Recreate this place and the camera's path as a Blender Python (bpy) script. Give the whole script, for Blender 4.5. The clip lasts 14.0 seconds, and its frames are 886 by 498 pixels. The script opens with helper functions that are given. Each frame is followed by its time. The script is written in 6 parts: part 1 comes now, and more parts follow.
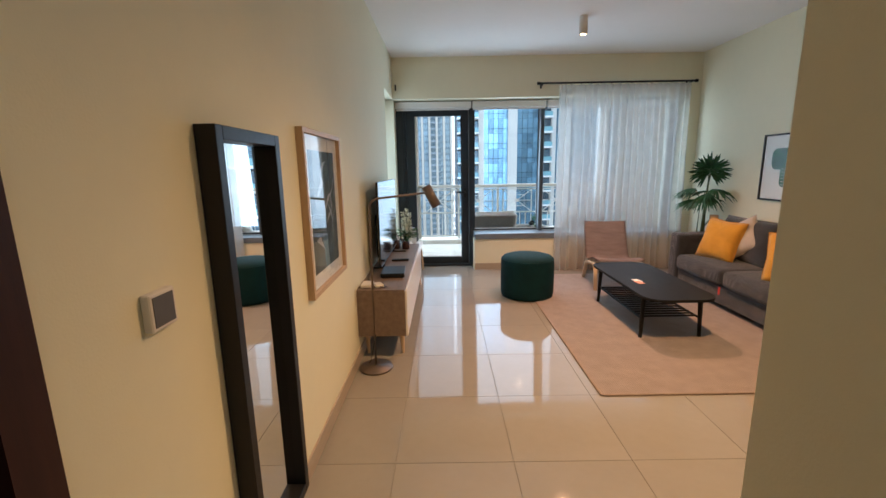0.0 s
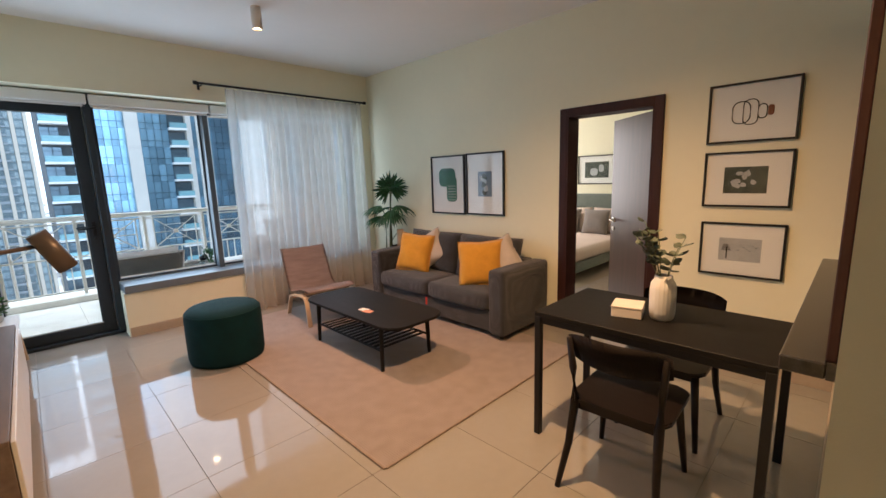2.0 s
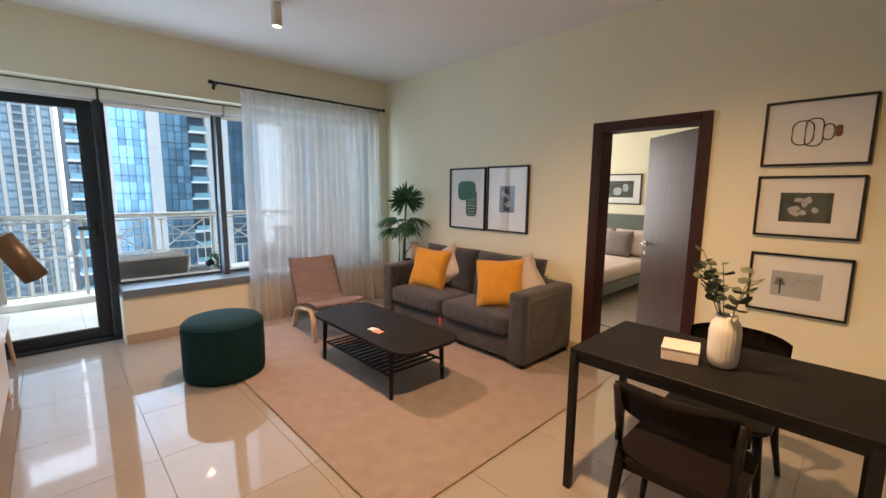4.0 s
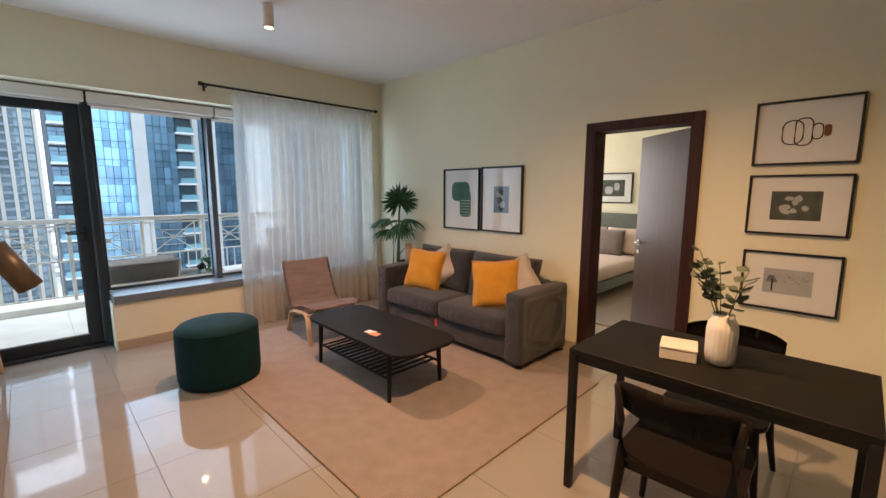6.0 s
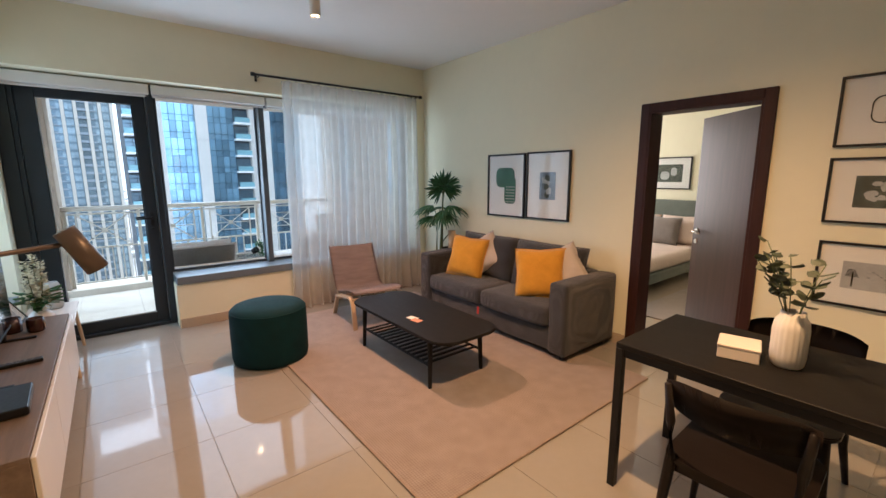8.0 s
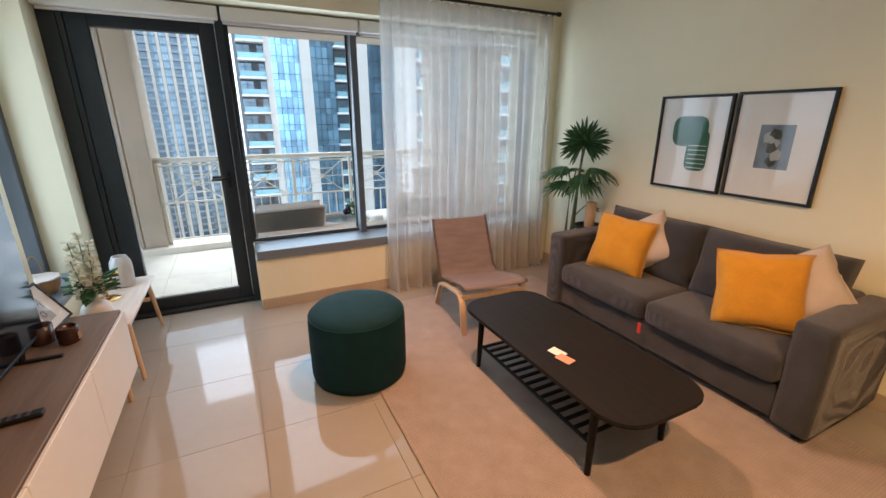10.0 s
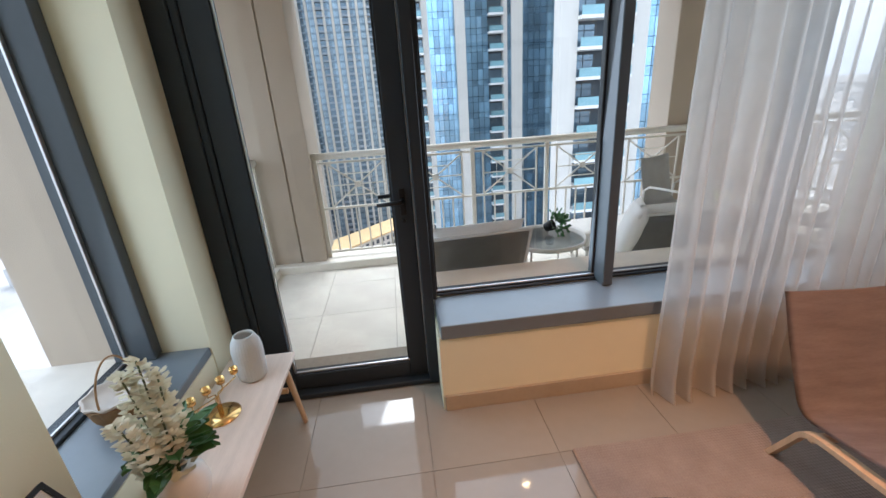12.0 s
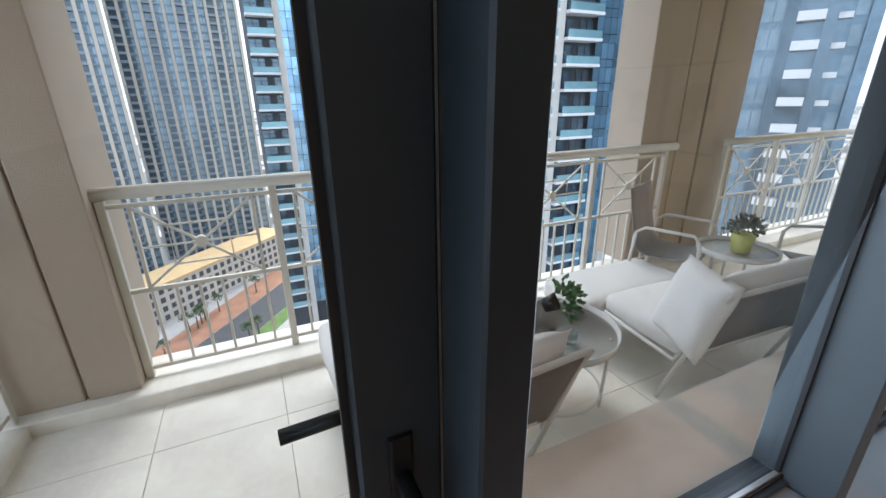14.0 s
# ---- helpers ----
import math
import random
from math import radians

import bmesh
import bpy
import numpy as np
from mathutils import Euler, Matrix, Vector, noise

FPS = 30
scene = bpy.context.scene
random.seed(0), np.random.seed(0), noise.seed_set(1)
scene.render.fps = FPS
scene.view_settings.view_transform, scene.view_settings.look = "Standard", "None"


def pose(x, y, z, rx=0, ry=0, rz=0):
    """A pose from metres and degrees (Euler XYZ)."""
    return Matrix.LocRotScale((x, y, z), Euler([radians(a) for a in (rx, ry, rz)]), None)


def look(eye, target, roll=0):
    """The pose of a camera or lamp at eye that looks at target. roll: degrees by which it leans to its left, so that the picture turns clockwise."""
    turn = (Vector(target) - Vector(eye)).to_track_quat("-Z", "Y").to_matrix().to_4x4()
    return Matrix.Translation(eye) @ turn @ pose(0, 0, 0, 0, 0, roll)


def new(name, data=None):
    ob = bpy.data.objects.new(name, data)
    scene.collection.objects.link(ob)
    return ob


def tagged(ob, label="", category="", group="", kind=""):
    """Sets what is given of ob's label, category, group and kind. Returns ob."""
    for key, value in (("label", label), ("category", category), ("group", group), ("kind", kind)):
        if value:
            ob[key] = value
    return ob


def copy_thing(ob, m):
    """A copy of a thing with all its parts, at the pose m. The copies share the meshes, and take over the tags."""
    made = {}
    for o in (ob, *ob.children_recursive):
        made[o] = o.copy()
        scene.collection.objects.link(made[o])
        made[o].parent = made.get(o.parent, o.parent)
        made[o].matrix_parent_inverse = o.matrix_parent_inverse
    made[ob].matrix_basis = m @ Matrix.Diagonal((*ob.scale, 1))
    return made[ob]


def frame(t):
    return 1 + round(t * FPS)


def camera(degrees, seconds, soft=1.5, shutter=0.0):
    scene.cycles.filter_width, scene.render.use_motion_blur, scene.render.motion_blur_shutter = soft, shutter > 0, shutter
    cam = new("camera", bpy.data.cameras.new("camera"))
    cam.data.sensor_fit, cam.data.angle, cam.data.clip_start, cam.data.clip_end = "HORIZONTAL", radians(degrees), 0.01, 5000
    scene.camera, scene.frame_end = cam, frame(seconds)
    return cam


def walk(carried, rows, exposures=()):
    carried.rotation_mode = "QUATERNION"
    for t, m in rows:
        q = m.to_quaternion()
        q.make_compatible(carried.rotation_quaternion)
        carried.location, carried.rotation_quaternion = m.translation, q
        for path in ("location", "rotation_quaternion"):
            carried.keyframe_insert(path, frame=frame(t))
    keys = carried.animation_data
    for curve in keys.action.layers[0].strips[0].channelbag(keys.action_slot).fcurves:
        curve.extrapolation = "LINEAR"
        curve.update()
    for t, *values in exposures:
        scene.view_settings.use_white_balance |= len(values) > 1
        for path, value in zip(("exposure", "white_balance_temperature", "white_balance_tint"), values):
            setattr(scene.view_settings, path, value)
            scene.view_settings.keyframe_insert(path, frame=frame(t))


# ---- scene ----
cam = camera(93.6, 14.0)
PATH = [
    (0, (0.584, 0.066, 1.477), (0.576, 2.03, 1.099), -1.0),
    (0.5, (0.48, 0.364, 1.508), (0.959, 2.276, 1.168), -1.2),
    (1, (0.386, 0.558, 1.518), (1.253, 2.332, 1.198), -1.5),
    (1.5, (0.395, 0.739, 1.51), (1.532, 2.352, 1.187), -1.9),
    (2, (0.441, 0.909, 1.518), (1.83, 2.308, 1.181), -1.8),
    (2.5, (0.501, 1.002, 1.508), (2.133, 2.109, 1.17), -1.2),
    (3, (0.55, 1.095, 1.503), (2.305, 1.995, 1.17), -0.3),
    (3.5, (0.576, 1.162, 1.512), (2.117, 2.402, 1.218), 0.7),
    (3.7, (0.578, 1.162, 1.515), (1.974, 2.567, 1.236), 0.9),
    (5.8, (0.55, 1.191, 1.535), (1.859, 2.678, 1.26), 0.1),
    (6, (0.552, 1.192, 1.532), (1.946, 2.599, 1.253), 0.1),
    (6.5, (0.551, 1.191, 1.529), (2.075, 2.454, 1.241), -0.1),
    (7, (0.553, 1.192, 1.528), (2.096, 2.429, 1.233), -0.3),
    (7.5, (0.579, 1.196, 1.527), (2.032, 2.536, 1.217), -0.3),
    (8, (0.59, 1.206, 1.532), (1.817, 2.748, 1.19), -0.2),
    (8.2, (0.595, 1.23, 1.534), (1.714, 2.85, 1.18), -0.1),
    (10.3, (1.007, 2.652, 1.632), (1.717, 4.404, 0.979), -0.7),
    (10.5, (1.012, 2.839, 1.64), (1.593, 4.624, 0.951), -1.3),
    (11, (1.011, 3.327, 1.633), (1.337, 5.158, 0.896), -2.1),
    (11.5, (0.963, 3.812, 1.631), (1.157, 5.665, 0.902), -3.4),
    (12, (0.895, 4.254, 1.638), (1.075, 6.118, 0.936), -3.9),
    (12.5, (0.856, 4.723, 1.633), (1.098, 6.588, 0.952), -3.6),
    (13, (0.79, 5.19, 1.587), (1.203, 7.028, 0.915), -2.5),
    (13.5, (0.803, 5.617, 1.557), (1.38, 7.413, 0.893), -1.6),
    (14, (0.797, 6.021, 1.554), (1.574, 7.73, 0.865), -0.7),
]
walk(cam, [(t, look(e, a, r)) for t, e, a, r in PATH],
     exposures=((0.0, 1.38, 5200, 3), (2.0, 1.34, 5250, 5), (3.5, 1.45, 5250, 5), (6.0, 1.30, 5350, 6), (6.5, 1.36, 5350, 6), (7.5, 1.36, 5350, 6), (8.0, 1.36, 5250, 6), (10.5, 1.50, 5700, 6), (11.0, 1.50, 5800, 6), (12.0, 1.12, 5700, 9), (12.5, 1.02, 5700, 10), (13.0, 1.10, 5800, 10), (13.5, 0.92, 5750, 9), (14.0, 0.84, 5750, 9)))

# world, sun and exposure ------------------------------------------------
world = bpy.data.worlds.new("world")
scene.world = world
world.use_nodes = True
wn, wl = world.node_tree.nodes, world.node_tree.links
sky = wn.new("ShaderNodeTexSky")
sky.sky_type = "NISHITA"
sky.sun_disc = False
sky.sun_elevation, sky.sun_rotation = radians(48), radians(20)
sky.dust_density, sky.air_density = 6.0, 1.5
haze = wn.new("ShaderNodeMix")
haze.data_type = "RGBA"
haze.inputs["Factor"].default_value = 0.72
haze.inputs["B"].default_value = (8.6, 9.0, 9.6, 1)
wl.new(sky.outputs["Color"], haze.inputs["A"])
wl.new(haze.outputs["Result"], wn["Background"].inputs["Color"])
wn["Background"].inputs["Strength"].default_value = 0.15

sun_data = bpy.data.lights.new("sun", "SUN")
sun_data.energy, sun_data.angle, sun_data.color = 2.3, radians(40), (1.0, 0.94, 0.86)
sun = new("sun", sun_data)
sun.matrix_world = pose(0, 0, 60, -42, 0, -20)


def area_lamp(name, eye, target, w, h, watts, color):
    d = bpy.data.lights.new(name, "AREA")
    d.shape, d.size, d.size_y, d.energy, d.color = "RECTANGLE", w, h, watts, color
    o = new(name, d)
    o.matrix_world = look(eye, target)
    return o


def spot_lamp(name, eye, target, watts, color, angle=95, blend=1.0):
    d = bpy.data.lights.new(name, "SPOT")
    d.energy, d.color, d.spot_size, d.spot_blend, d.shadow_soft_size = watts, color, radians(angle), blend, 0.035
    o = new(name, d)
    o.matrix_world = look(eye, target)
    return o


DAY = (0.86, 0.94, 1.0)
WARM = (1.0, 0.455, 0.225)
area_lamp("daylight_window", (1.55, 6.39, 1.45), (1.7, 3.0, 1.0), 0.94, 1.7, 5.5, DAY)
area_lamp("daylight_window_curtained", (3.0, 6.39, 1.5), (2.9, 3.0, 1.2), 1.7, 1.7, 7, DAY)
area_lamp("daylight_balcony_door", (0.48, 6.37, 1.2), (0.7, 3.0, 1.0), 0.72, 2.0, 2.5, DAY)
area_lamp("daylight_side_window", (-0.40, 5.68, 1.5), (2.0, 5.2, 1.2), 0.7, 1.7, 1.5, DAY)
# added warm fill to brighten the bedroom, set in an unseen window opening
area_lamp("daylight_bedroom_window", (6.4, 6.30, 1.5), (6.4, 3.0, 1.0), 2.2, 1.7, 36, (1.0, 0.78, 0.62))
spot_lamp("spot_living", (2.03, 4.64, 2.77), (2.15, 4.45, 0), 98, WARM, 118)
spot_lamp("spot_dining", (1.95, 2.05, 2.77), (2.15, 2.02, 0), 138, (1.0, 0.50, 0.195), 154)
# added fill for the hall, from an unseen lamp
spot_lamp("spot_hall", (0.75, -0.6, 2.77), (0.75, -0.3, 0), 5, (1.0, 0.82, 0.62), 150)

# materials --------------------------------------------------------------


def mat(name, color, rough=0.5, metal=0.0, vary=0.08, scale=6.0, bump=0.0, bump_scale=80.0, stretch=(1, 1, 1), second=None,
        spec=0.5, random=0.0, coat=0.0):
    """A node material: a base colour varied at two scales, with fine relief."""
    m = bpy.data.materials.new(name)
    m.use_nodes = True
    n, l = m.node_tree.nodes, m.node_tree.links
    b = n["Principled BSDF"]
    b.inputs["Roughness"].default_value = rough
    b.inputs["Metallic"].default_value = metal
    b.inputs["Specular IOR Level"].default_value = spec
    b.inputs["Coat Weight"].default_value = coat
    tc = n.new("ShaderNodeTexCoord")
    mp = n.new("ShaderNodeMapping")
    mp.inputs["Scale"].default_value = stretch
    l.new(tc.outputs["Object"], mp.inputs["Vector"])
    big = n.new("ShaderNodeTexNoise")
    big.inputs["Scale"].default_value, big.inputs["Detail"].default_value = scale, 6
    fine = n.new("ShaderNodeTexNoise")
    fine.inputs["Scale"].default_value, fine.inputs["Detail"].default_value = scale * 9, 4
    l.new(mp.outputs["Vector"], big.inputs["Vector"])
    l.new(mp.outputs["Vector"], fine.inputs["Vector"])
    add = n.new("ShaderNodeMath")
    add.operation = "MULTIPLY_ADD"
    add.inputs[1].default_value = 0.45
    l.new(fine.outputs["Fac"], add.inputs[0])
    l.new(big.outputs["Fac"], add.inputs[2])
    ramp = n.new("ShaderNodeValToRGB")
    c = Vector(color)
    lo = Vector(second) if second else c * (1 - vary)
    hi = c * (1 + vary)
    ramp.color_ramp.elements[0].position, ramp.color_ramp.elements[1].position = 0.45, 1.0
    ramp.color_ramp.elements[0].color = (*lo, 1)
    ramp.color_ramp.elements[1].color = (*[min(v, 0.95) for v in hi], 1)
    l.new(add.outputs[0], ramp.inputs["Fac"])
    out = ramp.outputs["Color"]
    if random:
        oi = n.new("ShaderNodeObjectInfo")
        mr = n.new("ShaderNodeMapRange")
        mr.inputs["To Min"].default_value, mr.inputs["To Max"].default_value = 1 - random, 1 + random
        l.new(oi.outputs["Random"], mr.inputs["Value"])
        hs = n.new("ShaderNodeHueSaturation")
        l.new(mr.outputs["Result"], hs.inputs["Value"])
        l.new(out, hs.inputs["Color"])
        out = hs.outputs["Color"]
    l.new(out, b.inputs["Base Color"])
    rr = n.new("ShaderNodeMapRange")
    rr.inputs["To Min"].default_value, rr.inputs["To Max"].default_value = rough * 0.85, min(1, rough * 1.15)
    l.new(fine.outputs["Fac"], rr.inputs["Value"])
    l.new(rr.outputs["Result"], b.inputs["Roughness"])
    if bump:
        bn = n.new("ShaderNodeTexNoise")
        bn.inputs["Scale"].default_value, bn.inputs["Detail"].default_value = bump_scale, 3
        l.new(mp.outputs["Vector"], bn.inputs["Vector"])
        bp = n.new("ShaderNodeBump")
        bp.inputs["Strength"].default_value, bp.inputs["Distance"].default_value = bump, 0.01
        l.new(bn.outputs["Fac"], bp.inputs["Height"])
        l.new(bp.outputs["Normal"], b.inputs["Normal"])
    return m


def weave(name, color, rough, pitch, depth, vary=0.1, spec=0.2):
    """Woven cloth: two crossed waves as relief, over a varied colour."""
    m = mat(name, color, rough, vary=vary, scale=9, spec=spec)
    n, l = m.node_tree.nodes, m.node_tree.links
    b = n["Principled BSDF"]
    tc = n["Texture Coordinate"]
    waves = []
    for axis in ("X", "Y"):
        w = n.new("ShaderNodeTexWave")
        w.bands_direction = axis
        w.inputs["Scale"].default_value, w.inputs["Distortion"].default_value = 0.314 / pitch, 1.2
        l.new(tc.outputs["Object"], w.inputs["Vector"])
        waves.append(w)
    mx = n.new("ShaderNodeMath")
    mx.operation = "MULTIPLY"
    l.new(waves[0].outputs["Fac"], mx.inputs[0])
    l.new(waves[1].outputs["Fac"], mx.inputs[1])
    bp = n.new("ShaderNodeBump")
    bp.inputs["Strength"].default_value, bp.inputs["Distance"].default_value = depth, 0.004
    l.new(mx.outputs[0], bp.inputs["Height"])
    l.new(bp.outputs["Normal"], b.inputs["Normal"])
    b.inputs["Sheen Weight"].default_value = 0.25
    return m


def glow(name, color, strength):
    m = bpy.data.materials.new(name)
    m.use_nodes = True
    b = m.node_tree.nodes["Principled BSDF"]
    b.inputs["Emission Color"].default_value = (*color, 1)
    b.inputs["Emission Strength"].default_value = strength
    b.inputs["Base Color"].default_value = (*color, 1)
    return m


def glass_sheet(name, tint=(0.97, 0.99, 1.0), gloss=0.025):
    """A clear pane: see-through, with a mirror share that grows at grazing angles."""
    m = bpy.data.materials.new(name)
    m.use_nodes = True
    n, l = m.node_tree.nodes, m.node_tree.links
    n.remove(n["Principled BSDF"])
    tr = n.new("ShaderNodeBsdfTransparent")
    tr.inputs["Color"].default_value = (*tint, 1)
    gl = n.new("ShaderNodeBsdfGlossy")
    gl.inputs["Roughness"].default_value = 0.01
    lw = n.new("ShaderNodeLayerWeight")
    lw.inputs["Blend"].default_value = 0.5
    pw = n.new("ShaderNodeMath")
    pw.operation = "POWER"
    pw.inputs[1].default_value = 4.0
    l.new(lw.outputs["Facing"], pw.inputs[0])
    ma = n.new("ShaderNodeMath")
    ma.operation = "MULTIPLY_ADD"
    ma.inputs[1].default_value, ma.inputs[2].default_value = 0.45, gloss
    l.new(pw.outputs[0], ma.inputs[0])
    mx = n.new("ShaderNodeMixShader")
    l.new(ma.outputs[0], mx.inputs["Fac"])
    l.new(tr.outputs[0], mx.inputs[1])
    l.new(gl.outputs[0], mx.inputs[2])
    l.new(mx.outputs[0], n["Material Output"].inputs["Surface"])
    return m


def sheer(name, color, clear):
    m = bpy.data.materials.new(name)
    m.use_nodes = True
    n, l = m.node_tree.nodes, m.node_tree.links
    n.remove(n["Principled BSDF"])
    df = n.new("ShaderNodeBsdfDiffuse")
    tl = n.new("ShaderNodeBsdfTranslucent")
    tr = n.new("ShaderNodeBsdfTransparent")
    wave = n.new("ShaderNodeTexNoise")
    wave.inputs["Scale"].default_value = 7
    tc = n.new("ShaderNodeTexCoord")
    l.new(tc.outputs["Object"], wave.inputs["Vector"])
    rm = n.new("ShaderNodeMapRange")
    rm.inputs["To Min"].default_value, rm.inputs["To Max"].default_value = clear - 0.08, clear + 0.08
    l.new(wave.outputs["Fac"], rm.inputs["Value"])
    for s in (df, tl):
        s.inputs["Color"].default_value = (*color, 1)
    a, b = n.new("ShaderNodeMixShader"), n.new("ShaderNodeMixShader")
    a.inputs["Fac"].default_value = 0.5
    l.new(df.outputs[0], a.inputs[1])
    l.new(tl.outputs[0], a.inputs[2])
    l.new(rm.outputs["Result"], b.inputs["Fac"])
    l.new(a.outputs[0], b.inputs[1])
    l.new(tr.outputs[0], b.inputs[2])
    l.new(b.outputs[0], n["Material Output"].inputs["Surface"])
    return m


M_WALL = mat("cream_wall_paint", (0.78, 0.755, 0.57), 0.75, vary=0.025, scale=1.4, bump=0.06, bump_scale=160, spec=0.25)
M_CEIL = mat("white_ceiling_paint", (0.84, 0.84, 0.83), 0.85, vary=0.02, scale=1.2, bump=0.03, bump_scale=120, spec=0.2)
M_TILE = mat("polished_cream_tile", (0.32, 0.295, 0.255), 0.05, vary=0.05, scale=2.2, random=0.025, spec=0.55)
M_GROUT = mat("tile_grout", (0.36, 0.31, 0.25), 0.8, vary=0.1, scale=30)
M_SKIRT = mat("skirting_tile", (0.42, 0.35, 0.26), 0.35, vary=0.08, scale=4)
M_BTILE = mat("balcony_tile", (0.87, 0.81, 0.72), 0.55, vary=0.13, scale=3.5, bump=0.08, bump_scale=60, random=0.04)
M_STUCCO = mat("beige_stucco", (0.48, 0.40, 0.315), 0.9, vary=0.05, scale=3, bump=0.35, bump_scale=220, spec=0.2)
M_LEDGE = mat("concrete_ledge_paint", (0.72, 0.66, 0.57), 0.85, vary=0.10, scale=6, bump=0.2, bump_scale=150)
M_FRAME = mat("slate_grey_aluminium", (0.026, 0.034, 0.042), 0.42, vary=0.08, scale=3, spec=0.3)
# same frame paint, with the light falling on it put into the colour
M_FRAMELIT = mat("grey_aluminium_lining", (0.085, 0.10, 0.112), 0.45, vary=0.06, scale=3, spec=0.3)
M_GASKET = mat("black_rubber_gasket", (0.012, 0.012, 0.014), 0.6)
M_SILVER = mat("bare_aluminium_bead", (0.62, 0.63, 0.64), 0.35, metal=0.9, vary=0.03)
M_SILL = mat("grey_stone_sill", (0.155, 0.185, 0.215), 0.32, vary=0.06, scale=5, spec=0.5)
M_DARKWOOD = mat("dark_mahogany_wood", (0.036, 0.012, 0.010), 0.5, vary=0.35, scale=3, stretch=(9, 9, 0.7), spec=0.3)
M_DOORWOOD = mat("satin_mahogany_veneer", (0.055, 0.024, 0.022), 0.32, vary=0.3, scale=3, stretch=(9, 9, 0.7), spec=0.55)
M_OAKGREY = mat("grey_oak_veneer", (0.17, 0.125, 0.095), 0.5, vary=0.28, scale=3, stretch=(9, 0.8, 9))
M_WHITE = mat("white_lacquer", (0.74, 0.70, 0.64), 0.35, vary=0.03, scale=4)
M_BIRCH = mat("pale_birch_wood", (0.60, 0.44, 0.28), 0.42, vary=0.14, scale=4, stretch=(6, 6, 0.8))
M_BENCHWOOD = mat("whitewashed_bench_wood", (0.66, 0.57, 0.49), 0.45, vary=0.10, scale=4, stretch=(7, 0.8, 7))
M_BLACKWOOD = mat("black_stained_ash", (0.010, 0.009, 0.0085), 0.55, vary=0.3, scale=4, stretch=(8, 0.8, 8), bump=0.06, bump_scale=60, spec=0.18)
M_CHAIRWOOD = mat("black_brown_chair_wood", (0.011, 0.0075, 0.006), 0.42, vary=0.25, scale=4, stretch=(8, 0.8, 8), spec=0.25)
M_STEEL = mat("black_powder_coated_steel", (0.010, 0.010, 0.0105), 0.5, vary=0.1, spec=0.3)
M_SOFA = weave("charcoal_sofa_cloth", (0.038, 0.040, 0.047), 0.95, 0.004, 0.5, vary=0.22)
M_YELLOW = weave("mustard_velvet", (0.55, 0.27, 0.016), 0.9, 0.003, 0.3, vary=0.14)
M_PALECUSH = weave("pale_linen", (0.52, 0.46, 0.40), 0.95, 0.003, 0.4, vary=0.08)
M_TEAL = mat("teal_velvet", (0.002, 0.026, 0.034), 0.85, vary=0.22, scale=8, bump=0.12, bump_scale=260, spec=0.25)
M_RUG = weave("flatwoven_beige_rug", (0.285, 0.235, 0.205), 0.97, 0.014, 0.6, vary=0.13, spec=0.1)
M_MESH = mat("taupe_chair_fabric", (0.36, 0.29, 0.275), 0.85, vary=0.18, scale=5, stretch=(1, 5, 5), bump=0.2, bump_scale=300)
M_CURTAIN = sheer("sheer_white_voile", (0.66, 0.64, 0.61), 0.34)
M_BLIND = mat("white_roller_blind", (0.72, 0.72, 0.70), 0.7, vary=0.02)
M_TV = mat("black_tv_screen", (0.006, 0.007, 0.009), 0.10, vary=0.1, spec=0.6)
M_BLACK = mat("black_plastic", (0.008, 0.008, 0.009), 0.45, vary=0.1, spec=0.35)
M_GREYPL = mat("grey_plastic", (0.10, 0.10, 0.10), 0.4, vary=0.1)
M_BRASS = mat("polished_brass", (0.80, 0.52, 0.20), 0.22, metal=1.0, vary=0.05)
M_NICKEL = mat("satin_nickel", (0.58, 0.56, 0.53), 0.3, metal=1.0, vary=0.05)
M_LAMP = mat("grey_brown_lamp_metal", (0.145, 0.115, 0.10), 0.4, metal=0.4, vary=0.08)
M_CERAMIC = mat("white_ceramic", (0.72, 0.70, 0.66), 0.4, vary=0.03, scale=12)
M_GREYCERAMIC = mat("pale_grey_ceramic", (0.55, 0.57, 0.56), 0.5, vary=0.04, scale=12)
M_PAPER = mat("white_paper_mount", (0.78, 0.77, 0.74), 0.8, vary=0.015)
M_INKGREEN = mat("green_ink_print", (0.035, 0.13, 0.075), 0.8, vary=0.35, scale=9)
M_INKDARK = mat("dark_photo_print", (0.06, 0.075, 0.06), 0.7, vary=0.6, scale=12)
M_INKBLUE = mat("blue_grey_print_ink", (0.17, 0.21, 0.26), 0.6, vary=0.3, scale=12)
M_INKGREY = mat("pale_grey_photo_print", (0.42, 0.43, 0.44), 0.8, vary=0.18, scale=6)
M_INKBLACK = mat("black_ink", (0.02, 0.02, 0.02), 0.8)
M_INKBROWN = mat("brown_ink", (0.20, 0.075, 0.035), 0.8)
M_LEAF = mat("palm_leaf", (0.030, 0.105, 0.036), 0.45, vary=0.4, scale=10, random=0.15)
M_LEAF2 = mat("eucalyptus_leaf", (0.075, 0.095, 0.060), 0.6, vary=0.3, scale=20)
M_LEAF3 = mat("fresh_green_leaf", (0.06, 0.16, 0.05), 0.5, vary=0.35, scale=20)
M_STEM = mat("plant_stem", (0.10, 0.13, 0.05), 0.6, vary=0.25)
M_PETAL = mat("cream_petals", (0.72, 0.68, 0.50), 0.7, vary=0.12, scale=30)
M_SOIL = mat("potting_soil", (0.03, 0.022, 0.016), 0.95, vary=0.4, scale=60)
M_POTGREY = mat("grey_plastic_pot", (0.21, 0.22, 0.24), 0.5, vary=0.06)
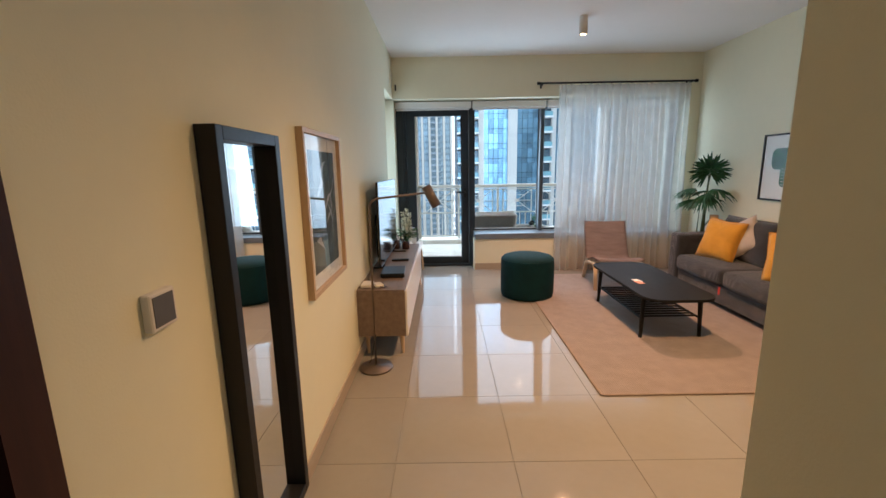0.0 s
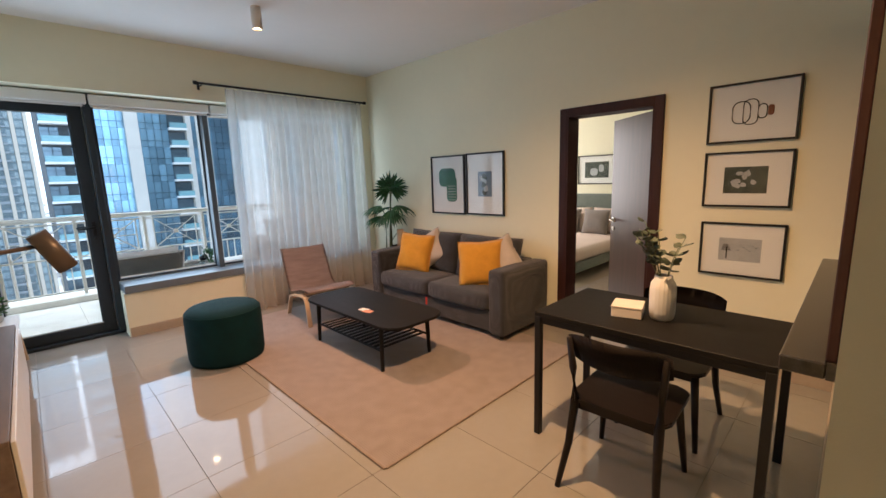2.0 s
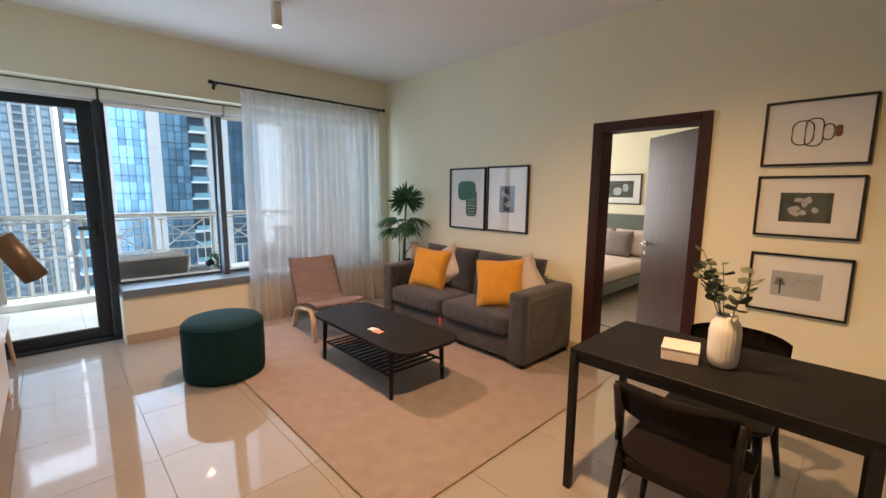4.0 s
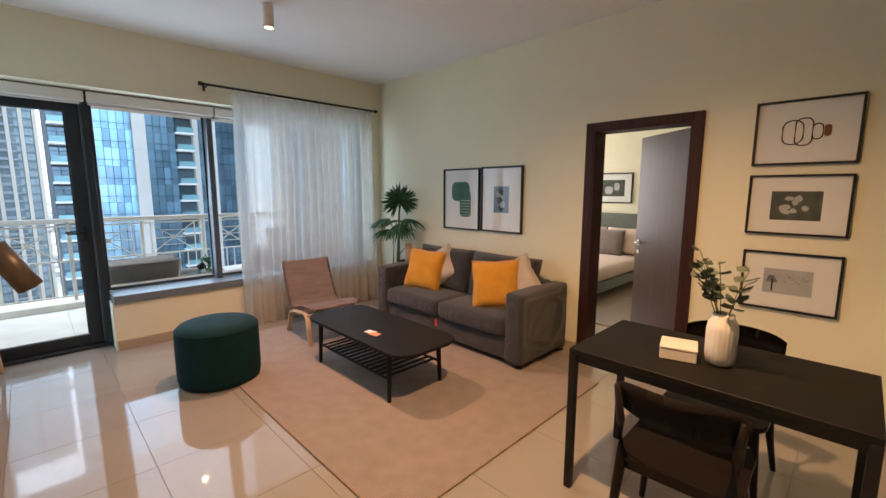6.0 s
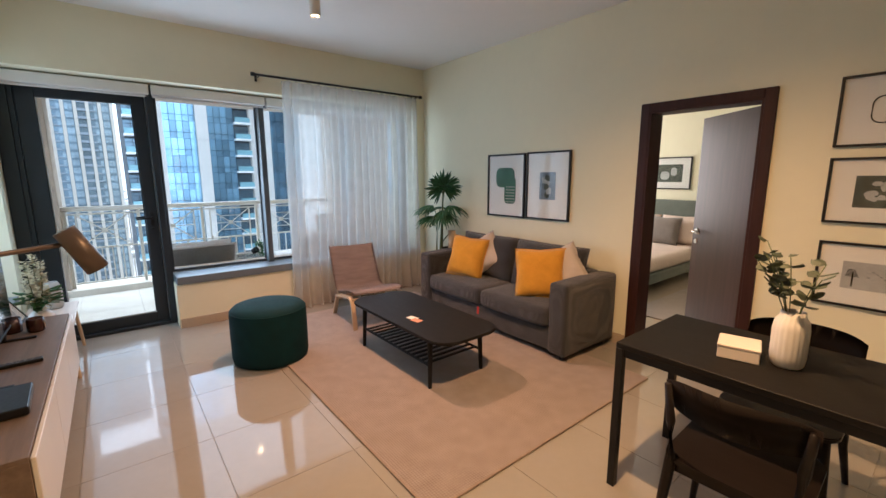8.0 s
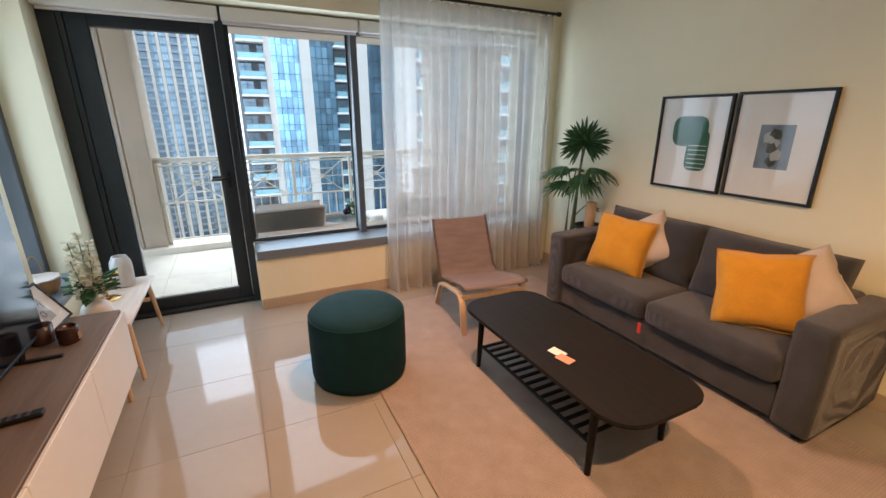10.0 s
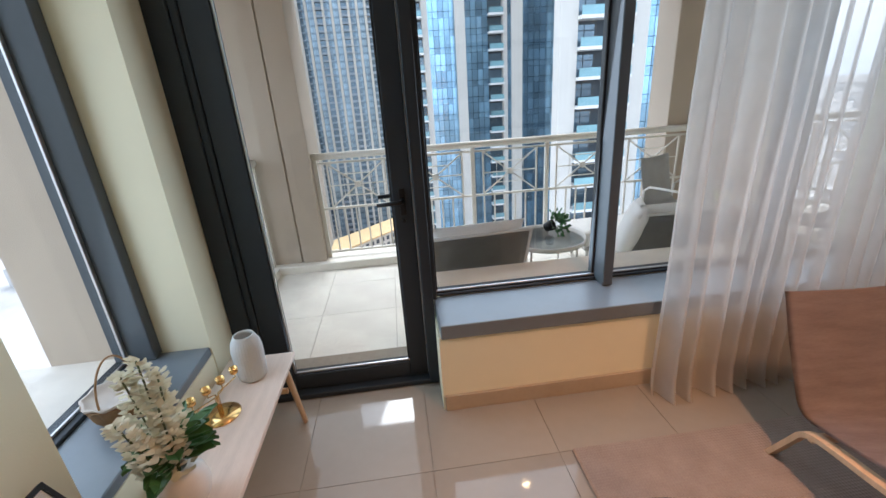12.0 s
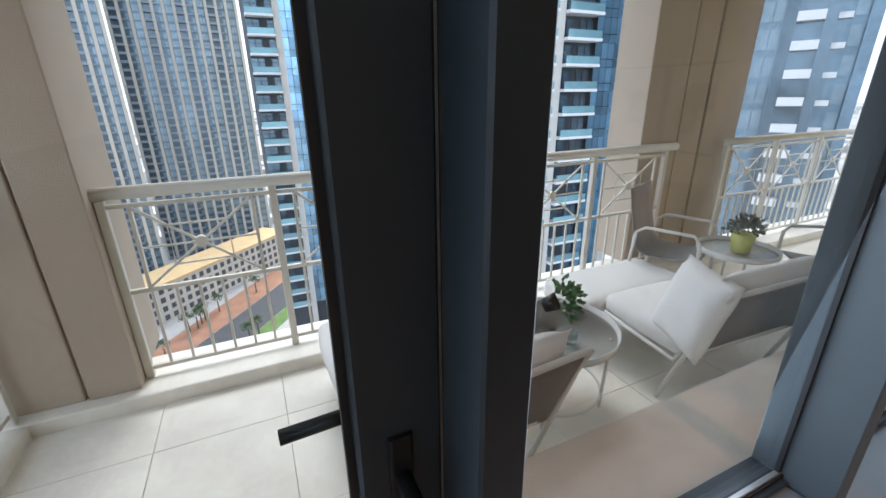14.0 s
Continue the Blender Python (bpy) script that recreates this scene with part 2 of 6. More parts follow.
M_WICKER = mat("wicker", (0.30, 0.17, 0.07), 0.7, vary=0.4, scale=25, bump=0.4, bump_scale=120)
M_JAR = mat("amber_candle_glass", (0.045, 0.018, 0.014), 0.15, vary=0.2, spec=0.6)
M_WAX = mat("candle_wax", (0.42, 0.30, 0.20), 0.5)
M_MIRROR = mat("mirror_silver", (0.86, 0.88, 0.87), 0.012, metal=1.0, vary=0.005)
M_PALEFRAME = mat("pale_wood_frame", (0.50, 0.36, 0.22), 0.5, vary=0.14, scale=4, stretch=(8, 8, 0.8))
M_RAILPAINT = mat("cream_painted_metal", (0.68, 0.64, 0.56), 0.45, vary=0.05, scale=5)
M_OUTFRAME = mat("white_powder_coated_tube", (0.70, 0.68, 0.65), 0.4, vary=0.03)
M_SLING = weave("grey_outdoor_sling", (0.32, 0.31, 0.29), 0.9, 0.003, 0.4)
M_OUTCUSH = weave("white_outdoor_cushion", (0.87, 0.85, 0.82), 0.95, 0.003, 0.3, vary=0.05)
M_YPOT = mat("lime_yellow_pot", (0.58, 0.60, 0.16), 0.45, vary=0.06)
M_BED = weave("grey_green_upholstery", (0.15, 0.17, 0.145), 0.95, 0.003, 0.3)
M_LINEN = mat("pale_pink_bed_linen", (0.74, 0.60, 0.52), 0.9, vary=0.05, scale=5, bump=0.15, bump_scale=18)
M_GREYPIL = weave("taupe_pillow_cloth", (0.22, 0.19, 0.17), 0.95, 0.003, 0.3)
M_BULB = glow("warm_lamp_glow", (1.0, 0.62, 0.30), 30)
M_RED = mat("red_fabric_tag", (0.55, 0.035, 0.02), 0.8)
M_PANE = glass_sheet("clear_window_pane")
M_FROST = glass_sheet("frosted_table_glass", (0.94, 0.94, 0.92), 0.03)
M_CLEAR = glass_sheet("clear_vase_glass", (0.90, 0.93, 0.94), 0.1)
M_PICGLASS = glass_sheet("picture_glass", (0.97, 0.98, 0.98), 0.02)
M_CARD = mat("printed_card", (0.66, 0.30, 0.19), 0.6, vary=0.1)
M_BOXWHITE = mat("white_carton", (0.74, 0.68, 0.62), 0.55, vary=0.02)

# mesh helpers -----------------------------------------------------------


def finish(name, bm, material, smooth=False):
    me = bpy.data.meshes.new(name)
    bm.normal_update()
    bm.to_mesh(me)
    bm.free()
    me.materials.append(material)
    if smooth:
        for p in me.polygons:
            p.use_smooth = True
    return me


def part(name, bm, material, parent, label="", smooth=False):
    ob = new(name, finish(name, bm, material, smooth))
    ob.parent = parent
    if label:
        ob["label"] = label
    return ob


def thing(name, m, label, category, group="", kind=""):
    ob = new(name)
    ob.empty_display_size = 0.1
    ob.matrix_basis = m
    return tagged(ob, label, category, group, kind)


def structure(name, bm, material, label="", smooth=False):
    return tagged(new(name, finish(name, bm, material, smooth)), label or name.replace("_", " "), name.split("_")[0], kind="structure")


def box(bm, x0, x1, y0, y1, z0, z1, bev=0.0, seg=1):
    r = bmesh.ops.create_cube(bm, size=1)
    vs = r["verts"]
    bmesh.ops.scale(bm, vec=(x1 - x0, y1 - y0, z1 - z0), verts=vs)
    bmesh.ops.translate(bm, vec=((x0 + x1) / 2, (y0 + y1) / 2, (z0 + z1) / 2), verts=vs)
    if bev:
        es = {e for v in vs for e in v.link_edges}
        bmesh.ops.bevel(bm, geom=list(es), offset=bev, segments=seg, affect="EDGES", profile=0.5)
    return bm


def B(*a, **k):
    return box(bmesh.new(), *a, **k)


def cone(bm, p0, p1, r0, r1=None, seg=12):
    """A tapered bar with caps from p0 to p1."""
    p0, p1 = Vector(p0), Vector(p1)
    r1 = r0 if r1 is None else r1
    d = p1 - p0
    m = Matrix.Translation((p0 + p1) / 2) @ d.to_track_quat("Z", "Y").to_matrix().to_4x4()
    bmesh.ops.create_cone(bm, cap_ends=True, segments=seg, radius1=r0, radius2=r1, depth=d.length, matrix=m)
    return bm


def C(*a, **k):
    return cone(bmesh.new(), *a, **k)


def tube(bm, pts, r, seg=8, closed=False):
    """A round tube along points."""
    pts = [Vector(p) for p in pts]
    n = len(pts)
    rings = []
    up = Vector((0, 0, 1))
    for i, p in enumerate(pts):
        a = pts[(i - 1) % n] if closed or i else p
        b = pts[(i + 1) % n] if closed or i < n - 1 else p
        d = (b - a).normalized()
        s = d.cross(up)
        if s.length < 1e-3:
            s = d.cross(Vector((0, 1, 0)))
        s.normalize()
        q = s.cross(d)
        rr = r[i] if isinstance(r, (list, tuple)) else r
        rings.append([bm.verts.new(p + (s * math.cos(t) + q * math.sin(t)) * rr) for t in [2 * math.pi * k / seg for k in range(seg)]])
    for i in range(n if closed else n - 1):
        a, b = rings[i], rings[(i + 1) % n]
        for k in range(seg):
            bm.faces.new((a[k], a[(k + 1) % seg], b[(k + 1) % seg], b[k]))
    if not closed:
        bm.faces.new(rings[0][::-1])
        bm.faces.new(rings[-1])
    bmesh.ops.recalc_face_normals(bm, faces=bm.faces)
    return bm


def T(*a, **k):
    return tube(bmesh.new(), *a, **k)


def lathe(profile, seg=32, ribs=0, depth=0.0):
    """A turned body from (radius, height) pairs, ribbed if asked."""
    bm = bmesh.new()
    rings = []
    for r, z in profile:
        ring = []
        for k in range(seg):
            t = 2 * math.pi * k / seg
            rr = r + (depth * math.cos(ribs * t) if ribs and r > 0.01 else 0)
            ring.append(bm.verts.new((rr * math.cos(t), rr * math.sin(t), z)))
        rings.append(ring)
    for a, b in zip(rings, rings[1:]):
        for k in range(seg):
            bm.faces.new((a[k], a[(k + 1) % seg], b[(k + 1) % seg], b[k]))
    if profile[0][0] > 1e-4:
        bm.faces.new(rings[0][::-1])
    bmesh.ops.remove_doubles(bm, verts=bm.verts, dist=1e-5)
    bmesh.ops.recalc_face_normals(bm, faces=bm.faces)
    return bm


def pillow(w, h, d, n=14, pinch=0.06, seed=0):
    """A stuffed cushion standing in the xz plane, d thick along y, its base at z 0."""
    bm = bmesh.new()
    grids = []
    for side in (-1, 1):
        g = []
        for i in range(n + 1):
            row = []
            for j in range(n + 1):
                u, v = 2 * i / n - 1, 2 * j / n - 1
                t = max(0.0, (1 - u ** 4)) ** 0.6 * max(0.0, (1 - v ** 4)) ** 0.6
                k = 1 - pinch * (1 - abs(u)) * abs(v) - pinch * (1 - abs(v)) * abs(u)
                wob = noise.noise((u * 1.7 + seed, v * 1.7, side * 3.1 + seed)) * 0.12
                row.append(bm.verts.new((u * w / 2 * k, side * d / 2 * t * (1 + wob), h / 2 + v * h / 2 * k)))
            g.append(row)
        grids.append(g)
    for s, g in enumerate(grids):
        for i in range(n):
            for j in range(n):
                f = (g[i][j], g[i + 1][j], g[i + 1][j + 1], g[i][j + 1])
                bm.faces.new(f if s == 0 else f[::-1])
    bmesh.ops.remove_doubles(bm, verts=bm.verts, dist=1e-4)
    bmesh.ops.recalc_face_normals(bm, faces=bm.faces)
    return bm


def soft_box(x0, x1, y0, y1, z0, z1, bev, puff=0.0, n=8, seed=0):
    """An upholstered block: rounded edges, with its faces a little swollen and uneven."""
    bm = B(x0, x1, y0, y1, z0, z1, bev=bev, seg=4)
    bmesh.ops.subdivide_edges(bm, edges=[e for e in bm.edges if e.calc_length() > 0.1], cuts=n, use_grid_fill=True)
    c = Vector(((x0 + x1) / 2, (y0 + y1) / 2, (z0 + z1) / 2))
    s = Vector(((x1 - x0) / 2, (y1 - y0) / 2, (z1 - z0) / 2))
    for v in bm.verts:
        u = [(v.co[i] - c[i]) / s[i] for i in range(3)]
        for i in range(3):
            o = [abs(u[j]) for j in range(3) if j != i]
            v.co[i] += u[i] * puff * max(0, 1 - o[0] ** 2) * max(0, 1 - o[1] ** 2)
        v.co += v.normal * 0.004 * noise.noise(v.co * 5 + Vector((seed, 0, 0)))
    return bm


def sheet(bm, pts_rows):
    """A surface through rows of points."""
    rows = [[bm.verts.new(p) for p in r] for r in pts_rows]
    for a, b in zip(rows, rows[1:]):
        for k in range(len(a) - 1):
            bm.faces.new((a[k], a[k + 1], b[k + 1], b[k]))
    return bm


def rounded_slab(x0, x1, y0, y1, z0, z1, r, bev=0.004, seg=8):
    """A plate with rounded plan corners."""
    bm = bmesh.new()
    ring = []
    for cx, cy, a0 in ((x1 - r, y1 - r, 0), (x0 + r, y1 - r, 90), (x0 + r, y0 + r, 180), (x1 - r, y0 + r, 270)):
        for k in range(seg + 1):
            a = radians(a0 + 90 * k / seg)
            ring.append((cx + r * math.cos(a), cy + r * math.sin(a)))
    lo = [bm.verts.new((x, y, z0)) for x, y in ring]
    hi = [bm.verts.new((x, y, z1)) for x, y in ring]
    n = len(ring)
    for k in range(n):
        bm.faces.new((lo[k], lo[(k + 1) % n], hi[(k + 1) % n], hi[k]))
    bm.faces.new(lo[::-1])
    bm.faces.new(hi)
    if bev:
        es = [e for e in bm.edges if abs(e.verts[0].co.z - e.verts[1].co.z) < 1e-6]
        bmesh.ops.bevel(bm, geom=es, offset=bev, segments=2, affect="EDGES")
    return bm


# the large structure ----------------------------------------------------
XL, XR = -0.10, 4.14
YW, YG, YO = 6.09, 6.43, 6.77
CEIL, HEAD, SILL = 2.97, 2.43, 0.54

# left wall, with a side-window recess from y 5.25 to 6.13
bm = B(XL - 0.36, XL, 0.70, 5.25, 0, CEIL)
box(bm, XL - 0.36, XL, 5.25, 6.13, HEAD, CEIL)
box(bm, XL - 0.36, XL - 0.002, 5.25, 6.13, 0, 0.50)
box(bm, XL - 0.36, XL, -2.2, -0.20, 0, CEIL)
box(bm, XL - 0.36, XL, -0.20, 0.70, 2.15, CEIL)
structure("wall_left", bm, M_WALL, "cream painted wall with a recessed side window")
# right wall with the bedroom doorway
bm = B(XR, XR + 0.16, 0.71, 2.13, 0, CEIL)
box(bm, XR, XR + 0.16, 2.94, 6.09, 0, CEIL)
box(bm, XR, XR + 0.16, 2.13, 2.94, 2.07, CEIL)
structure("wall_right", bm, M_WALL, "cream painted wall with a bedroom doorway")
# window wall: beam, pier, knee wall, pier beside the door
bm = B(XL - 0.36, 4.6, YW, YO, HEAD, CEIL)
box(bm, 4.0, 4.6, YW, YO, 0, HEAD)
box(bm, 1.02, 4.0, YW + 0.005, YO, 0, 0.46)
box(bm, XL - 0.36, XL + 0.003, 6.13, YO, 0, HEAD)
structure("wall_window", bm, M_WALL, "cream painted window wall with beam and knee wall")
# kitchen wall with the serving hatch, and the hall side
bm = B(1.265, 1.94, 0.71, 0.91, 0, CEIL)
box(bm, 1.94, XR, 0.71, 0.91, 0, 1.0)
box(bm, 1.94, XR, 0.71, 0.91, 2.36, CEIL)
box(bm, 4.04, XR, 0.71, 0.91, 1.0, 2.36)
structure("wall_kitchen", bm, M_WALL, "cream painted wall with a serving hatch")
bm = B(1.265, 1.47, -2.2, 0.71, 0, CEIL)
structure("wall_hall", bm, M_WALL, "cream painted hall wall")
bm = B(XL - 0.36, 4.3, -2.36, -2.2, 0, CEIL)
structure("wall_back", bm, M_WALL, "plain cream wall closing the hall and kitchen")
bm = B(XR, XR + 0.16, -2.2, 0.71, 0, CEIL)
structure("wall_kitchen_side", bm, M_WALL, "plain cream kitchen wall")
# bedroom
bm = B(7.75, 7.9, 0.6, 6.9, 0, CEIL)
box(bm, XR + 0.16, 7.75, 0.45, 0.6, 0, CEIL)
structure("wall_bedroom", bm, M_WALL, "cream painted bedroom walls")
# the window opening is unseen, assumed here to let light into the bedroom
bm = B(4.6, 5.2, YW, YO, 0, CEIL)
box(bm, 5.2, 7.75, YW, YO, 0, 0.54)
box(bm, 5.2, 7.75, YW, YO, 2.43, CEIL)
box(bm, 7.6, 7.75, YW, YO, 0.54, 2.43)
structure("wall_bedroom_window", bm, M_WALL, "cream bedroom wall with a window opening")
bm = B(XL - 0.36, 7.9, -2.36, YO, CEIL, CEIL + 0.2)
structure("ceiling", bm, M_CEIL, "flat white painted ceiling")
bm = B(XR + 0.0, 7.9, 0.45, YW, -0.2, -0.004)
structure("floor_bedroom", bm, mat("bedroom_floor_tile", (0.50, 0.42, 0.33), 0.15, vary=0.06, scale=3), "pale bedroom floor")
bm = B(XL - 0.36, XR, -2.36, YO, -0.2, -0.006)
floor = structure("floor", bm, M_GROUT, "polished cream stone tile floor with fine joints")
# skirting
for args in ((XL, XL + 0.012, 0.72, 5.25), (XR - 0.012, XR, 0.91, 2.07), (XR - 0.012, XR, 3.0, YW), (1.03, 4.0, YW - 0.012, YW + 0.005), (1.265, XR - 0.012, 0.91, 0.922),
             (1.253, 1.265, -2.2, 0.91)):
    structure("baseboard", B(*args, 0, 0.095, bev=0.002), M_SKIRT, "beige tile skirting along the wall")

# serving hatch: lining, casing and counter
bm = B(1.94, 4.04, 0.695, 0.71 + 0.205, 2.325, 2.36)
box(bm, 1.94, 1.975, 0.695, 0.915, 1.0, 2.325)
box(bm, 4.005, 4.04, 0.695, 0.915, 1.0, 2.325)
box(bm, 1.90, 1.975, 0.912, 0.935, 1.0, 2.40, bev=0.003)
box(bm, 4.005, 4.08, 0.912, 0.935, 1.0, 2.40, bev=0.003)
box(bm, 1.975, 4.005, 0.912, 0.935, 2.325, 2.40, bev=0.003)
structure("trim_hatch", bm, M_DARKWOOD, "dark wood lining and casing of the serving hatch")
bm = B(1.88, 3.605, 0.9305, 1.03, 0.955, 1.0, bev=0.004)
box(bm, 1.88, XR - 0.004, 0.55, 0.93, 0.955, 1.0)
structure("trim_counter", bm, mat("dark_granite", (0.03, 0.028, 0.026), 0.2, vary=0.5, scale=40), "dark granite bar counter")

# bedroom door casing and lining
bm = B(XR - 0.02, XR + 0.18, 2.13, 2.165, 0, 2.035)
box(bm, XR - 0.02, XR + 0.18, 2.905, 2.94, 0, 2.035)
box(bm, XR - 0.02, XR + 0.18, 2.13, 2.94, 2.035, 2.07)
box(bm, XR - 0.024, XR - 0.001, 2.078, 2.15, 0, 2.115, bev=0.004)
box(bm, XR - 0.024, XR - 0.001, 2.92, 2.992, 0, 2.115, bev=0.004)
box(bm, XR - 0.024, XR - 0.001, 2.15, 2.92, 2.05, 2.115, bev=0.004)
structure("door_frame_bedroom", bm, M_DARKWOOD, "dark mahogany door frame and casing")
# hall door on the left wall
bm = B(XL - 0.36, XL + 0.02, 0.62, 0.70, 0, 2.15)
box(bm, XL - 0.36, XL + 0.02, -0.20, -0.12, 0, 2.15)
box(bm, XL - 0.36, XL + 0.02, -0.12, 0.62, 2.07, 2.15)
structure("door_frame_hall", bm, M_DARKWOOD, "dark mahogany hall door frame")
structure("door_hall", B(XL - 0.20, XL - 0.155, -0.118, 0.618, 0.006, 2.068), M_DARKWOOD, "closed dark mahogany hall door")

# window joinery ---------------------------------------------------------
window = tagged(new("window_living"), "slate grey aluminium window wall beside the balcony door", "window", kind="structure")


def bar(name, x0, x1, y0, y1, z0, z1, parent, m=M_FRAME, bev=0.004):
    return part(name, B(x0, x1, y0, y1, z0, z1, bev=bev), m, parent)


bar("frame_head", 1.022, 4.0, 6.38, 6.50, 2.33, 2.425, window)
for x0, x1 in ((1.022, 2.0), (2.058, 3.05), (3.108, 4.0)):
    bar("frame_sill", x0, x1, 6.40, 6.50, SILL, 0.555, window)
bar("frame_jamb", 1.0225, 1.044, 6.335, 6.50, 0.5555, 2.33, window)
# mullions take the lit tone: window light on their sides is in the colour
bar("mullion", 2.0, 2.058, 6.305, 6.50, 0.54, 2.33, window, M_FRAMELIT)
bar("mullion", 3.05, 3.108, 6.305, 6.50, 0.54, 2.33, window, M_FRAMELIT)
bar("frame_jamb", 3.94, 4.0, 6.36, 6.50, 0.56, 2.33, window)
for x0, x1 in ((1.044, 2.0), (2.058, 3.05), (3.108, 3.94)):
    p = part("pane", B(x0, x1, 6.438, 6.446, 0.575, 2.33), M_PANE, window, "clear glass pane")
    p.visible_shadow = False
    bar("glazing_bead", x0, x1, 6.422, 6.436, 0.555, 0.569, window, M_SILVER, 0.002)
    bar("gasket", x0, x1, 6.416, 6.422, 0.550, 0.562, window, M_GASKET, 0)
    bar("glazing_bead", x0, x0 + 0.012, 6.424, 6.436, 0.569, 2.33, window, M_GASKET, 0)
    bar("glazing_bead", x1 - 0.012, x1, 6.424, 6.436, 0.569, 2.33, window, M_GASKET, 0)
structure("window_sill", B(1.03, 4.0, 6.075, 6.41, 0.455, 0.535, bev=0.006, seg=2), M_SILL, "grey stone window sill with a thick front edge")
structure("ledge", B(1.08, 4.6, 6.50, YO + 0.03, 0.461, 0.52), M_LEDGE, "painted concrete ledge outside the window")

# balcony door
door = tagged(new("door_balcony"), "closed glazed balcony door in a dark slate aluminium frame", "door", kind="structure")
bar("frame_jamb", XL + 0.004, 0.005, 6.36, 6.52, 0.03, 2.425, door)
bar("frame_jamb", 0.963, 1.022, 6.30, 6.52, 0.03, 2.425, door)
bar("frame_jamb_inner", 0.005, 0.040, 6.375, 6.50, 0.03, 2.36, door)
bar("frame_head", 0.005, 0.963, 6.34, 6.52, 2.33, 2.425, door)
bar("threshold", XL + 0.004, 1.022, 6.33, 6.56, 0.0, 0.032, door)
leaf = bar("leaf_stile", 0.043, 0.172, 6.385, 6.455, 0.036, 2.325, door)
bar("leaf_stile", 0.855, 0.958, 6.385, 6.455, 0.036, 2.325, door)
bar("leaf_rail", 0.172, 0.855, 6.385, 6.455, 0.036, 0.135, door)
bar("leaf_rail", 0.172, 0.855, 6.385, 6.455, 2.235, 2.325, door)
p = part("pane", B(0.172, 0.855, 6.416, 6.424, 0.135, 2.235), M_PANE, door, "clear glass pane")
p.visible_shadow = False
bar("glazing_bead", 0.172, 0.182, 6.400, 6.414, 0.135, 2.235, door, M_SILVER, 0.002)
bar("glazing_bead", 0.182, 0.855, 6.400, 6.414, 0.135, 0.147, door, M_SILVER, 0.002)
bar("gasket", 0.845, 0.855, 6.402, 6.414, 0.147, 2.235, door, M_GASKET, 0)
# bright strip standing in for daylight through the gap beside the leaf
bar("brush_seal", 0.9585, 0.9625, 6.392, 6.400, 0.04, 2.32, door, M_SILVER, 0)
for sgn, y in ((-1, 6.385), (1, 6.455)):
    h = part("handle", T([(0.905, y, 1.13), (0.905, y + sgn * 0.05, 1.13), (0.895, y + sgn * 0.058, 1.13), (0.775, y + sgn * 0.058, 1.125)], 0.011, seg=10), M_BLACK, door,
             "dark lever handle", True)
    part("rose", rounded_slab(0.89, 0.92, y - 0.006, y + 0.006, 1.05, 1.19, 0.005, 0.002), M_BLACK, h)
part("lock_cylinder", C((0.905, 6.385, 1.02), (0.905, 6.366, 1.02), 0.009), M_BLACK, door)

# side window in the left recess
side = tagged(new("window_side"), "tall slate grey framed side window in the recess", "window", kind="structure")
# lit copy of the frame paint on the jambs, painted brightness
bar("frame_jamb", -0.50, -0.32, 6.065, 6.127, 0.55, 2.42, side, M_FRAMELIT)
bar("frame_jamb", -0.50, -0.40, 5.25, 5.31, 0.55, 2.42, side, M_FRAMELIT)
bar("frame_head", -0.50, -0.40, 5.31, 6.065, 2.33, 2.42, side)
bar("frame_sill", -0.50, -0.40, 5.31, 6.065, 0.53, 0.56, side)
p = part("pane", B(-0.456, -0.448, 5.31, 6.065, 0.56, 2.33), M_PANE, side, "clear glass pane")
p.visible_shadow = False
bar("glazing_bead", -0.446, -0.434, 6.045, 6.065, 0.56, 2.33, side, M_SILVER, 0.002)
bar("glazing_bead", -0.446, -0.434, 5.31, 6.045, 0.56, 0.572, side, M_SILVER, 0.002)
structure("window_sill_side", B(-0.41, XL - 0.012 + 0.008, 5.25, 6.13, 0.50, 0.545, bev=0.004), M_SILL, "grey stone sill of the side window")

# roller blinds up in their cassettes
for x0, x1 in ((XL + 0.01, 1.0), (1.01, 2.07), (2.08, 3.99)):
    rb = thing("roller_blind", pose((x0 + x1) / 2, 6.30, 2.42), "white roller blind rolled up under the beam", "blind", "roller blinds above the windows")
    w = (x1 - x0) / 2 - 0.004
    part("cassette", B(-w, w, -0.05, 0.04, -0.098, -0.002, bev=0.012, seg=3), M_BLIND, rb, "white fascia cassette")
    part("bottom_bar", B(-w + 0.01, w - 0.01, 0.0, 0.012, -0.118, -0.099, bev=0.003), M_BLIND, rb)
rb = thing("roller_blind", pose(-0.3, 5.69, 2.42), "white roller blind above the side window", "blind", "roller blinds above the windows")
part("roll", C((0, -0.43, -0.045), (0, 0.43, -0.045), 0.036, seg=20), M_BLIND, rb, smooth=True)

# living room things -----------------------------------------------------


